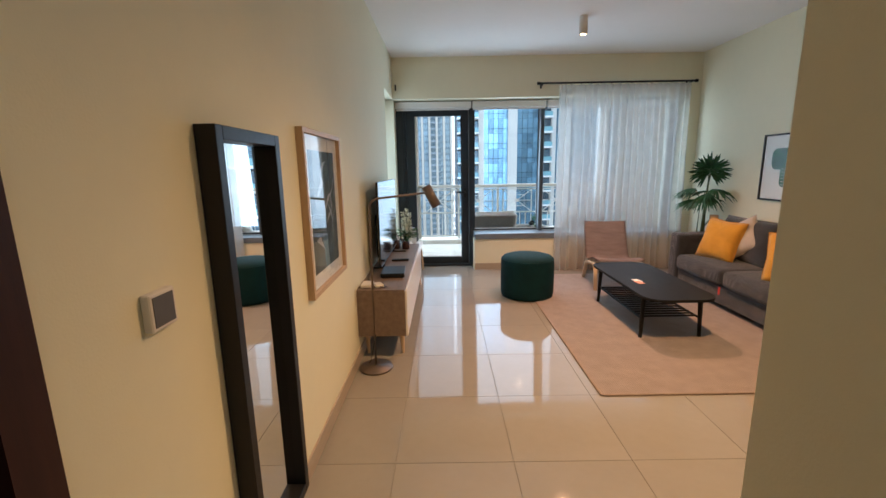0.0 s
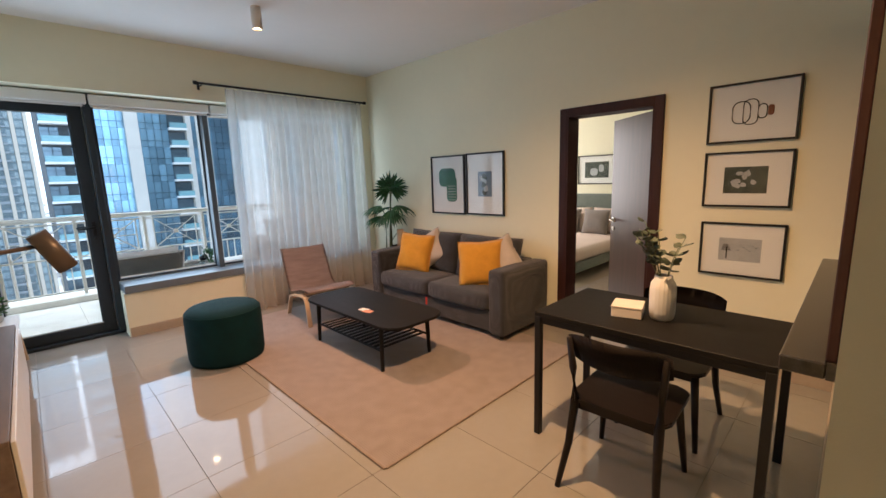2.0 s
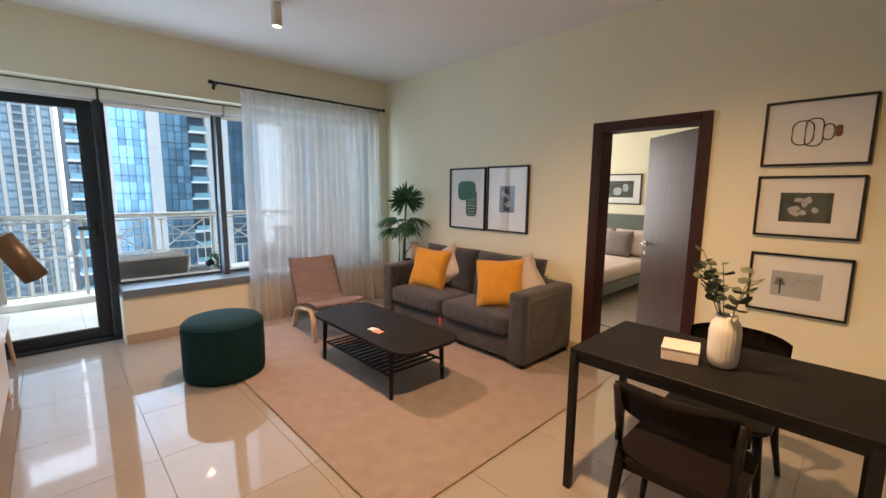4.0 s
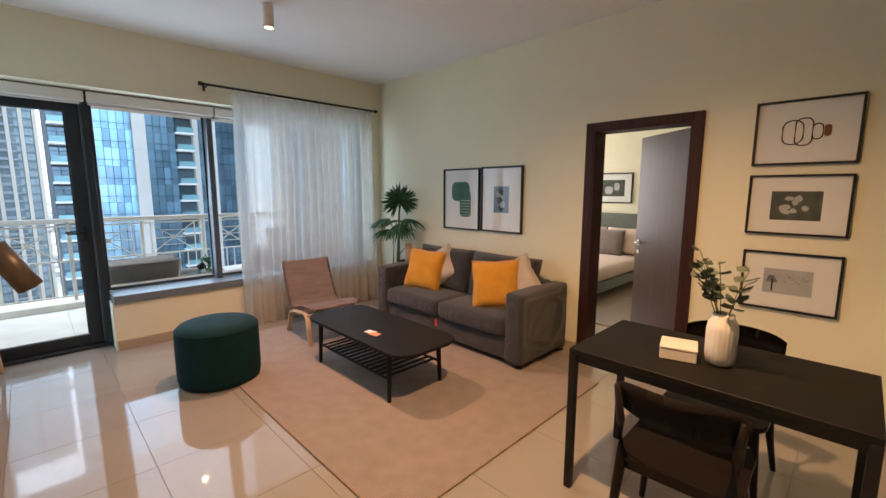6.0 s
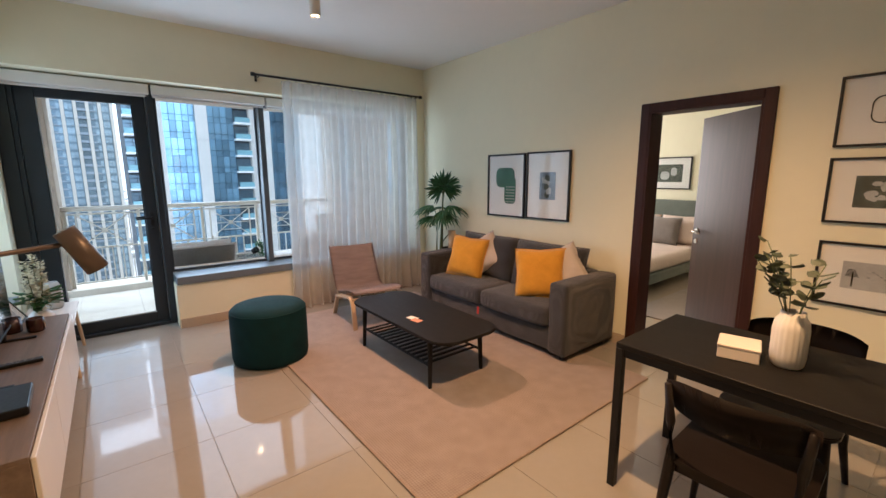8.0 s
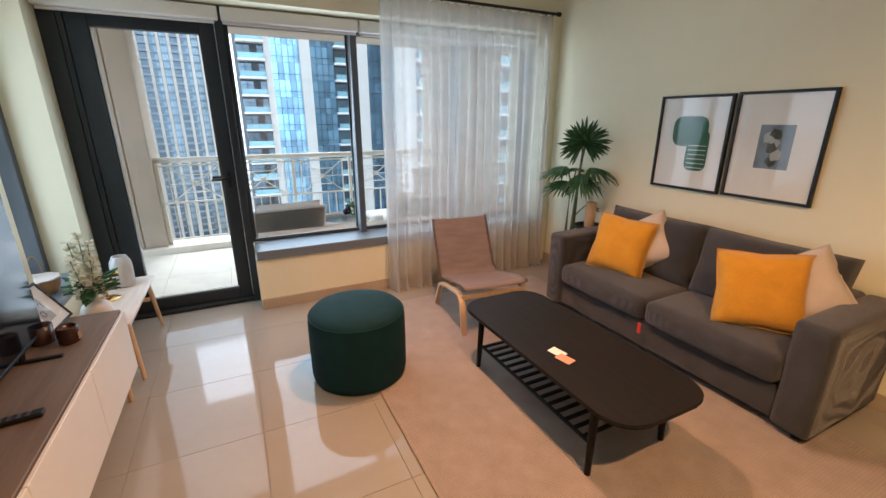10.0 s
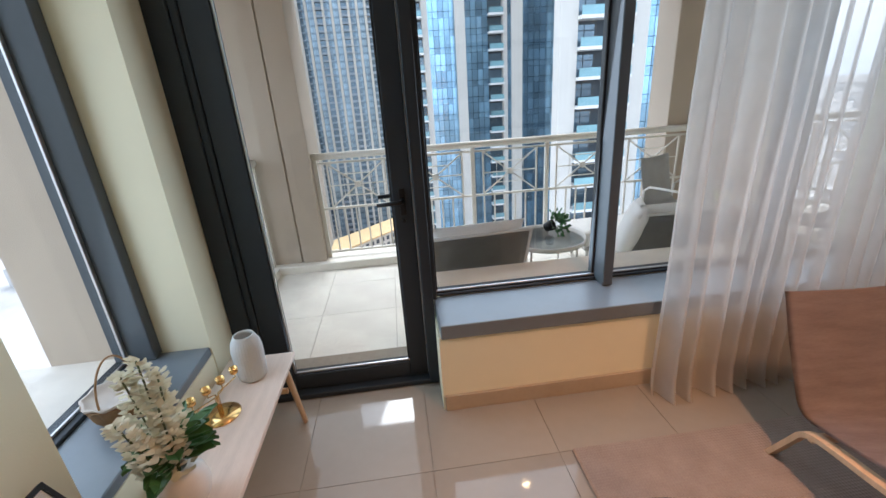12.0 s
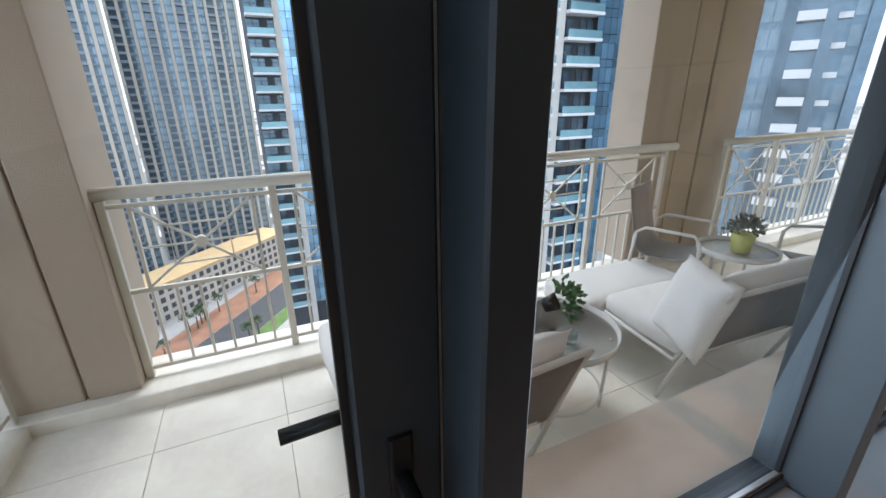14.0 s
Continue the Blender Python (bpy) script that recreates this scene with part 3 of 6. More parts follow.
def sofa():
    s = thing("sofa", pose(3.36, 3.10, 0.012), "two-seat charcoal fabric sofa on the rug against the wall", "sofa")
    # local: x towards the wall, y along the sofa
    L, D, A = 2.02, 0.76, 0.18
    part("base", soft_box(0.03, D, A - 0.01, L - A + 0.01, 0.05, 0.25, 0.02, 0.004), M_SOFA, s, smooth=True)
    for y0 in (0, L - A):
        part("armrest", soft_box(0.0, D, y0, y0 + A, 0.04, 0.655, 0.03, 0.010, seed=y0), M_SOFA, s, smooth=True)
    part("backrest", soft_box(D - 0.16, D, A - 0.01, L - A + 0.01, 0.05, 0.66, 0.03, 0.005), M_SOFA, s, smooth=True)
    half = (L - 2 * A) / 2
    for k in range(2):
        y0 = A + k * half
        part("seat_cushion", soft_box(-0.015, D - 0.16, y0 + 0.004, y0 + half - 0.004, 0.25, 0.42, 0.05, 0.022, seed=k * 3), M_SOFA, s, smooth=True)
        bm = pillow(half + 0.02, 0.49, 0.23, n=16, pinch=0.03, seed=k * 5)
        bmesh.ops.transform(bm, matrix=pose(D - 0.30, y0 + half / 2, 0.40, 0, 0, 90) @ pose(0, 0, 0, 13), verts=bm.verts)
        part("back_cushion", bm, M_SOFA, s, smooth=True)
    for x, y in ((0.07, 0.07), (0.07, L - 0.07), (D - 0.07, 0.07), (D - 0.07, L - 0.07)):
        part("foot", C((x, y, 0), (x, y, 0.045), 0.022, 0.026), M_BLACK, s)
    part("tag", B(-0.02, -0.014, L / 2 - 0.012, L / 2 + 0.012, 0.17, 0.25, bev=0.001), M_RED, s, "small red fabric tag")
    return s


sofa()


def scatter(name, material, x, y, z, w, turn, lean, label, group, seed, roll=0):
    """A square cushion; roll stands it towards one corner."""
    c = thing(name, pose(x, y, z, 0, 0, turn), label, "cushion", group)
    a = radians(abs(roll))
    up = w / 2 * (math.cos(a) + math.sin(a))
    m = pose(0, 0, 0, lean) @ pose(0, 0, up * 0.97, 0, roll, 0) @ pose(0, 0, -w / 2)
    bm = pillow(w, w, 0.15, seed=seed, pinch=0.08)
    bmesh.ops.transform(bm, matrix=m, verts=bm.verts)
    part("cover", bm, material, c, smooth=True)
    part("seam_piping", piping(w, m), material, c)
    return c


def piping(w, m):
    pts = []
    for k in range(40):
        a = 2 * math.pi * k / 40
        u, v = math.cos(a), math.sin(a)
        q = 1 / max(abs(u), abs(v))
        u, v = u * q, v * q
        f = 1 - 0.08 * (1 - abs(u)) * abs(v) - 0.08 * (1 - abs(v)) * abs(u)
        pts.append((u * w / 2 * f, 0, w / 2 + v * w / 2 * f))
    bm = T(pts, 0.004, seg=5, closed=True)
    bmesh.ops.transform(bm, matrix=m, verts=bm.verts)
    return bm


scatter("cushion", M_YELLOW, 3.56, 4.57, 0.43, 0.455, 108, 18, "mustard yellow square cushion on the sofa", "yellow sofa cushions", 1, -4)
scatter("cushion", M_YELLOW, 3.55, 3.53, 0.43, 0.46, 122, 18, "mustard yellow square cushion leaning by the armrest", "yellow sofa cushions", 2, 4)
scatter("cushion", M_PALECUSH, 3.68, 4.46, 0.435, 0.40, 104, 20, "pale linen cushion standing on its corner behind the yellow one", "pale sofa cushions", 3, 32)
scatter("cushion", M_PALECUSH, 3.68, 3.42, 0.435, 0.40, 108, 20, "pale linen cushion standing on its corner behind the yellow one", "pale sofa cushions", 4, 32)

# rug
rug = thing("rug", pose(2.63, 4.13, 0.0), "flatwoven beige rug on the tiles under the coffee table", "rug")
bm = B(-1.04, 1.04, -1.575, 1.575, 0.001, 0.011, bev=0.003)
bmesh.ops.subdivide_edges(bm, edges=[e for e in bm.edges if e.calc_length() > 0.5], cuts=24, use_grid_fill=True)
for v in bm.verts:
    v.co.x += 0.006 * noise.noise(Vector((v.co.y * 1.4, 0, 7)))
    v.co.y += 0.006 * noise.noise(Vector((v.co.x * 1.4, 3, 0)))
part("woven_sheet", bm, M_RUG, rug)
bm = bmesh.new()
box(bm, -1.045, -1.03, -1.57, 1.57, 0.0015, 0.0125, bev=0.003)
part("bound_edge", bm, mat("rug_binding", (0.29, 0.225, 0.18), 0.95, vary=0.15, scale=30), rug)
part("bound_edge", B(-1.03, 1.03, -1.58, -1.567, 0.0015, 0.0125, bev=0.003), bpy.data.materials["rug_binding"], rug)

# coffee table
ct = thing("coffee_table", pose(2.525, 3.975, 0.012), "black stained oblong coffee table with rounded corners and slatted shelf", "table")
part("tabletop", rounded_slab(-0.30, 0.30, -0.70, 0.70, 0.372, 0.395, 0.15, 0.005), M_BLACKWOOD, ct)
for x in (-1, 1):
    for y in (-1, 1):
        part("leg", C((x * 0.255, y * 0.50, 0), (x * 0.243, y * 0.49, 0.372), 0.015, 0.021), M_BLACKWOOD, ct, smooth=False)
    part("apron", B(x * 0.243 - 0.009, x * 0.243 + 0.009, -0.49, 0.49, 0.34, 0.372, bev=0.002), M_BLACKWOOD, ct)
    part("shelf_rail", T([(x * 0.247, -0.50, 0.165), (x * 0.247, 0.50, 0.165)], 0.010), M_BLACKWOOD, ct)
for y in (-1, 1):
    part("apron", B(-0.234, 0.234, y * 0.49 - 0.009, y * 0.49 + 0.009, 0.34, 0.372, bev=0.002), M_BLACKWOOD, ct)
for k in range(15):
    y = -0.448 + 0.064 * k
    part("slat", B(-0.247, 0.247, y - 0.011, y + 0.011, 0.166, 0.178, bev=0.002), M_BLACKWOOD, ct)
for k, (col, lab) in enumerate(((M_PAPER, "white printed card on the coffee table"), (M_CARD, "coral printed card on the coffee table"))):
    cd = thing("card", pose(2.40 - 0.01 * k, 3.88 - 0.07 * k, 0.408 + 0.001 * k, 0, 0, 12), lab, "card", "cards on the coffee table")
    part("sheet", B(-0.03, 0.03, -0.045, 0.045, 0, 0.0015), col, cd)

# pouf
pf = thing("pouf", pose(1.545, 4.80, 0), "round dark teal velvet pouf on the tiles", "pouf")
prof = [(0.0, 0.0), (0.27, 0.0), (0.293, 0.012), (0.302, 0.05), (0.304, 0.22), (0.302, 0.37), (0.297, 0.395), (0.294, 0.402), (0.290, 0.410), (0.27, 0.428), (0.22, 0.441), (0.12, 0.449), (0.0, 0.45)]
part("cover", lathe([(r * 1.01, z * 1.10) for r, z in prof], 64), M_TEAL, pf, smooth=True)
part("piping", T([(0.2985 * math.cos(a), 0.2985 * math.sin(a), 0.439) for a in [2 * math.pi * k / 64 for k in range(64)]], 0.0045, seg=6, closed=True), M_TEAL, pf, smooth=True)

# easy chair: bent birch frame with a cloth shell
ec = thing("easy_chair", pose(2.70, 5.24, 0.004, 0, 0, -6), "taupe fabric easy chair with a bent birch frame", "chair")
prof = [(-0.36, 0.36), (-0.33, 0.385), (-0.20, 0.375), (0.0, 0.325), (0.13, 0.30), (0.20, 0.325), (0.25, 0.41), (0.33, 0.58), (0.395, 0.735), (0.405, 0.75)]


def smooth_line(p, n):
    out = []
    for i in range(len(p) - 1):
        p0, p1, p2, p3 = (Vector(p[max(i - 1, 0)]), Vector(p[i]), Vector(p[i + 1]), Vector(p[min(i + 2, len(p) - 1)]))
        for k in range(n):
            t = k / n
            out.append(0.5 * (2 * p1 + (p2 - p0) * t + (2 * p0 - 5 * p1 + 4 * p2 - p3) * t * t + (3 * p1 - p0 - 3 * p2 + p3) * t ** 3))
    out.append(Vector(p[-1]))
    return out


line = smooth_line(prof, 4)
rows = []
for i, q in enumerate(line):
    f = i / (len(line) - 1)
    hw = 0.285 - 0.02 * f
    end = min(f, 1 - f)
    if end < 0.06:
        hw -= 0.03 * (1 - end / 0.06) ** 2
    rows.append([(hw * u, q.x, q.y - 0.018 * (1 - u * u) * (0.4 + 0.6 * math.sin(math.pi * f))) for u in [j / 8 - 1 for j in range(17)]])
bm = sheet(bmesh.new(), rows)
bmesh.ops.solidify(bm, geom=bm.faces[:], thickness=0.014)
part("seat_shell", bm, M_MESH, ec, "taupe stretched fabric shell", True)
for x in (-1, 1):
    X = x * 0.275
    leg = smooth_line([(-0.385, 0.0), (-0.35, 0.20), (-0.325, 0.275), (-0.265, 0.312), (-0.10, 0.292), (0.06, 0.268), (0.135, 0.235), (0.175, 0.17), (0.265, 0.0)], 5)
    bm = bmesh.new()
    rows = []
    for i, q in enumerate(leg):
        d = (leg[min(i + 1, len(leg) - 1)] - leg[max(i - 1, 0)]).normalized()
        nrm = Vector((-d.y, d.x)) * 0.011
        rows.append([(X - 0.021, *(q + nrm)), (X + 0.021, *(q + nrm)), (X + 0.021, *(q - nrm)), (X - 0.021, *(q - nrm)), (X - 0.021, *(q + nrm))])
    sheet(bm, rows)
    bmesh.ops.remove_doubles(bm, verts=bm.verts, dist=1e-5)
    bmesh.ops.holes_fill(bm, edges=[e for e in bm.edges if e.is_boundary])
    bmesh.ops.recalc_face_normals(bm, faces=bm.faces)
    part("side_frame", bm, M_BIRCH, ec, "bent pale birch leg frame")
part("cross_bar", B(-0.275, 0.275, -0.33, -0.305, 0.275, 0.31, bev=0.003), M_BIRCH, ec)
part("cross_bar", B(-0.275, 0.275, 0.10, 0.125, 0.215, 0.25, bev=0.003), M_BIRCH, ec)

# curtain and rod
rod = thing("curtain_rod", pose(0, 5.98, 2.585), "black metal curtain rod on wall brackets", "curtain rod")
part("rod", C((1.90, 0, 0), (4.0, 0, 0), 0.0125, seg=14), M_STEEL, rod, smooth=True)
for x in (1.885, 4.005):
    part("finial", C((x - 0.018, 0, 0), (x + 0.018, 0, 0), 0.02, seg=14), M_STEEL, rod)
for x in (1.94, 3.93):
    br = part("bracket", T([(x, 0, 0), (x, 0, -0.02), (x, 0.10, -0.02)], 0.007, seg=6), M_STEEL, rod)
    part("wall_plate", B(x - 0.012, x + 0.012, 0.10, 0.108, -0.05, 0.02, bev=0.002), M_STEEL, br)
hk = thing("wall_bracket", pose(-0.055, 6.088, 2.58), "leftover black curtain bracket on the beam", "bracket")
part("plate", B(-0.01, 0.01, -0.008, 0, -0.04, 0.04, bev=0.002), M_STEEL, hk)
part("arm", T([(0, 0, -0.01), (0, -0.05, -0.01), (0, -0.05, 0.02)], 0.006, seg=6), M_STEEL, hk)

cu = thing("curtain", pose(0, 5.98, 0), "sheer white curtain gathered in soft folds", "curtain")
rnd = random.Random(4)
n = 360
phase = [0.0]
for i in range(n):
    phase.append(phase[-1] + 0.30 * (0.55 + 0.9 * (0.5 + noise.noise(Vector((i * 0.035, 3.3, 0))))))
zs = [0.012, 0.06, 0.15, 0.35, 0.7, 1.1, 1.5, 1.9, 2.2, 2.42, 2.52, 2.56]
rows = []
for z in zs:
    row = []
    g = z / 2.56
    for i in range(n + 1):
        f = i / n
        x = 2.17 + 1.78 * f + 0.05 * (1 - g) * (f - 0.35) + 0.035 * (1 - g) * noise.noise(Vector((f * 6, z * 0.8, 1)))
        amp = (0.020 + 0.034 * (1 - g)) * (0.6 + 0.8 * (0.5 + noise.noise(Vector((f * 9, 5, 0)))))
        y = amp * math.sin(phase[i] + 0.5 * noise.noise(Vector((f * 5, z * 0.9, 2)))) + 0.02 * (1 - g) * noise.noise(Vector((f * 4, z, 9)))
        if z < 0.1:
            y -= 0.03 * (0.1 - z) / 0.1
        row.append((x, y, z))
    rows.append(row)
bm = sheet(bmesh.new(), rows)
cloth = part("cloth", bm, M_CURTAIN, cu, "thin translucent voile", True)
for k in range(14):
    x = 2.19 + 0.135 * k
    part("ring_clip", T([(x, 0.016 * math.cos(a), 2.585 + 0.016 * math.sin(a) - 0.004) for a in [2 * math.pi * j / 12 for j in range(12)]], 0.0022, seg=5, closed=True), M_STEEL, cu)

# palm in a grey pot
pl = thing("potted_palm", pose(3.965, 5.54, 0), "green fan palm in a grey plastic pot beside the sofa", "plant")
part("pot", lathe([(0.095, 0), (0.12, 0.02), (0.135, 0.24), (0.142, 0.245), (0.142, 0.27), (0.128, 0.27), (0.122, 0.22), (0.0, 0.22)], 32), M_POTGREY, pl, smooth=True)
part("soil", lathe([(0.0, 0.222), (0.12, 0.224), (0.0, 0.236)], 20), M_SOIL, pl)


def frond(parent, base, tip, d, fan, droop, count, spread, seed):
    """A fan leaf: a short stalk to tip, then narrow pleated blades fanning out."""
    r = random.Random(seed)
    base, tip = Vector(base), Vector(tip)
    st = part("stalk", T([tuple(base), tuple((base + tip) / 2 + Vector((0, 0, 0.01))), tuple(tip)], [0.007, 0.006, 0.005], seg=6), M_STEM, parent, smooth=True)
    side = FACE - d * FACE.dot(d)
    side.normalize()
    up = side.cross(d)
    bm = bmesh.new()
    for k in range(count):
        a = radians(-spread / 2 + spread * k / (count - 1) + r.uniform(-3, 3))
        way = (d * math.cos(a) + side * math.sin(a) + up * r.uniform(-0.06, 0.10)).normalized()
        ln = fan * (0.72 + 0.28 * math.cos(a * 0.7)) * r.uniform(0.88, 1.08)
        across = way.cross(up).normalized()
        pts = []
        for i in range(6):
            f = i / 5
            c = tip + way * ln * f + Vector((0, 0, -droop * ln * f * f * r.uniform(0.8, 1.2)))
            w = 0.0145 * (0.45 + 1.5 * f) * (1 - f) ** 0.6 + 0.0015
            fold = up * w * 0.55
            pts.append([c - across * w + fold, c, c + across * w + fold])
        sheet(bm, pts)
    part("blade_fan", bm, M_LEAF, st)


FACE = Vector((0.74, -0.67, 0))
for x, y, h in ((0.0, -0.10, 1.34), (0.03, -0.06, 1.02), (-0.03, 0.0, 1.0)):
    part("cane", T([(x * 0.5, y * 0.1, 0.2), (x * 1.2, y * 0.5, h * 0.5), (x * 0.6, y, h)], [0.017, 0.014, 0.010], seg=8), M_STEM, pl, "pale green cane", True)
fronds = [((0.0, -0.11, 1.40), (0, 0, 1.0), 0.24, 0.05, 300, (0, -0.10, 1.28)), ((-0.02, -0.10, 1.38), (-0.5, 0.45, 0.7), 0.23, 0.2, 220, (0, -0.10, 1.24)),
          ((0.01, -0.13, 1.40), (0.45, -0.55, 0.75), 0.23, 0.2, 220, (0, -0.10, 1.24)), ((-0.02, -0.14, 1.37), (-0.5, -0.6, 0.6), 0.20, 0.3, 200, (0, -0.10, 1.22)),
          ((0.03, -0.20, 1.17), (0.35, -0.85, 0.05), 0.30, 0.55, 160, (0.02, -0.06, 1.0)), ((-0.10, 0.0, 1.17), (-0.80, 0.35, 0.05), 0.28, 0.5, 160, (-0.02, 0.0, 1.0)),
          ((-0.05, -0.15, 1.11), (-0.40, -0.80, -0.2), 0.25, 0.6, 150, (0, -0.04, 0.98)), ((-0.10, -0.02, 1.03), (-0.85, 0.15, -0.05), 0.24, 0.45, 130, (-0.02, 0, 0.9)),
          ((0.05, -0.16, 0.80), (0.35, -0.85, 0.2), 0.13, 0.4, 70, (0.03, -0.03, 0.66)), ((0.03, 0.0, 1.12), (0.05, 0.9, 0.2), 0.22, 0.5, 140, (0, 0.0, 0.98))]
for k, (tip, way, fan, droop, spread, base) in enumerate(fronds):
    frond(pl, base, tip, Vector(way).normalized(), fan, droop, 23, spread, k)
sd = thing("side_table", pose(3.97, 5.27, 0), "small black round side table behind the sofa arm", "side table")
part("tabletop", lathe([(0.0, 0.60), (0.135, 0.60), (0.14, 0.606), (0.14, 0.632), (0.134, 0.632), (0.132, 0.612), (0.0, 0.612)], 40), M_STEEL, sd, smooth=True)
part("column", C((0, 0, 0.012), (0, 0, 0.60), 0.012), M_STEEL, sd, smooth=True)
part("foot_plate", lathe([(0.0, 0.0), (0.11, 0.0), (0.11, 0.010), (0.0, 0.013)], 32), M_STEEL, sd)
cn = thing("table_lamp", pose(3.97, 5.27, 0.613), "small cylindrical lantern with a pale wooden sleeve", "lamp")
part("sleeve", lathe([(0.045, 0.0), (0.048, 0.004), (0.048, 0.24), (0.044, 0.24), (0.044, 0.02), (0.0, 0.018)], 32), M_PALEFRAME, cn, smooth=True)
part("candle", lathe([(0.0, 0.02), (0.035, 0.02), (0.035, 0.18), (0.0, 0.19)], 24), M_CERAMIC, cn, smooth=True)

# dining table and chairs
dt = thing("dining_table", pose(2.725, 1.615, 0), "black dining table with thin square steel legs", "table")
part("tabletop", B(-0.325, 0.325, -0.545, 0.545, 0.728, 0.757, bev=0.003), M_BLACKWOOD, dt)
for x in (-1, 1):
    for y in (-1, 1):
        part("leg", B(x * 0.325 - (0.036 if x > 0 else 0), x * 0.325 + (0.036 if x < 0 else 0), y * 0.545 - (0.036 if y > 0 else 0), y * 0.545 + (0.036 if y < 0 else 0), 0, 0.7275, bev=0.002), M_STEEL, dt)
    part("apron", B(x * 0.305 - 0.012, x * 0.305 + 0.012, -0.508, 0.508, 0.69, 0.7275), M_STEEL, dt)
for y in (-1, 1):
    part("apron", B(-0.287, 0.287, y * 0.525 - 0.012, y * 0.525 + 0.012, 0.69, 0.7275), M_STEEL, dt)


def dining_chair(m, label):
    """Faces +x: the backrest stands at -x."""
    c = thing("dining_chair", m, label, "chair", "chairs at the dining table")
    bm = rounded_slab(-0.20, 0.235, -0.225, 0.225, 0.425, 0.447, 0.07, 0.006)
    for v in bm.verts:
        v.co.z -= 0.012 * max(0, 1 - (v.co.x / 0.2) ** 2) * max(0, 1 - (v.co.y / 0.2) ** 2)
    part("seat", bm, M_CHAIRWOOD, c, smooth=False)
    part("seat_apron", B(-0.175, 0.19, -0.185, 0.185, 0.38, 0.426, bev=0.004), M_CHAIRWOOD, c)
    rows = []
    for i in range(17):
        a = (i / 16 - 0.5) * 1.15
        y = 0.40 * math.sin(a) / math.sin(0.575) * 0.57
        x = -0.245 + 0.13 * (1 - math.cos(a)) / (1 - math.cos(0.575)) * 0.55
        lo, hi = 0.635 + 0.02 * abs(i / 8 - 1) ** 2, 0.79 - 0.03 * abs(i / 8 - 1) ** 4
        rows.append([(x + 0.012, y, lo), (x - 0.004, y, (lo + hi) / 2), (x - 0.022, y, hi)])
    bm = sheet(bmesh.new(), rows)
    bmesh.ops.solidify(bm, geom=bm.faces[:], thickness=0.018)
    bmesh.ops.recalc_face_normals(bm, faces=bm.faces)
    part("backrest", bm, M_CHAIRWOOD, c, "curved wooden back panel", True)
    for y in (-1, 1):
        part("leg", C((0.225, y * 0.215, 0), (0.17, y * 0.175, 0.425), 0.013, 0.022, seg=10), M_CHAIRWOOD, c, smooth=True)
        part("leg", T([(-0.29, y * 0.225, 0), (-0.225, y * 0.20, 0.22), (-0.185, y * 0.19, 0.43), (-0.195, y * 0.20, 0.60), (-0.218, y * 0.212, 0.755)], [0.013, 0.018, 0.022, 0.018, 0.013], seg=10),
             M_CHAIRWOOD, c, smooth=True)
    return c


near = dining_chair(pose(2.40, 1.62, 0, 0, 0, 2), "black-brown wooden dining chair tucked under the table")
copy_thing(near, pose(3.05, 1.63, 0, 0, 0, 180))

vs = thing("vase", pose(2.70, 1.585, 0.758), "white ribbed ceramic vase with eucalyptus twigs on the table", "vase")
part("body", lathe([(0.0, 0.004), (0.044, 0.0), (0.055, 0.012), (0.060, 0.05), (0.061, 0.16), (0.056, 0.195), (0.042, 0.215), (0.040, 0.235), (0.036, 0.235), (0.038, 0.21), (0.05, 0.18), (0.0, 0.02)], 60, ribs=20, depth=0.0016), M_CERAMIC, vs, smooth=True)
rr = random.Random(3)
for k in range(8):
    a, ln = rr.uniform(0, 6.28), rr.uniform(0.16, 0.30)
    lean = rr.uniform(0.05, 0.16)
    pts = [(0.02 * math.cos(a) * (1 - f) + lean * f ** 1.6 * math.cos(a), 0.02 * math.sin(a) * (1 - f) + lean * f ** 1.6 * math.sin(a), 0.15 + (ln + 0.08) * f) for f in [i / 6 for i in range(7)]]
    tw = part("twig", T(pts, 0.0022, seg=5), M_STEM, vs, smooth=True)
    for i in range(3, 7):
        for sgn in (-1, 1) if i < 6 else (1,):
            p0 = Vector(pts[i])
            b = a + sgn * rr.uniform(0.8, 1.9)
            d = Vector((math.cos(b), math.sin(b), rr.uniform(-0.1, 0.7))).normalized()
            u = d.cross(Vector((rr.uniform(-1, 1), rr.uniform(-1, 1), 1))).normalized()
            L = rr.uniform(0.04, 0.062)
            cup = d.cross(u)
            bm = sheet(bmesh.new(), [[p0 + d * L * f - u * w * L + cup * 0.1 * L, p0 + d * L * f, p0 + d * L * f + u * w * L + cup * 0.1 * L] for f, w in ((0.05, 0.05), (0.3, 0.33), (0.6, 0.40), (0.85, 0.26), (1.0, 0.03))])
            part("leaf", bm, M_LEAF2, tw)
bx = thing("box", pose(2.67, 1.745, 0.758, 0, 0, 14), "white square tissue box on the dining table", "box")
part("body", B(-0.075, 0.075, -0.075, 0.075, 0, 0.05, bev=0.003), M_BOXWHITE, bx)
part("lid", B(-0.077, 0.077, -0.077, 0.077, 0.05, 0.062, bev=0.003), M_BOXWHITE, bx)

# pictures ---------------------------------------------------------------


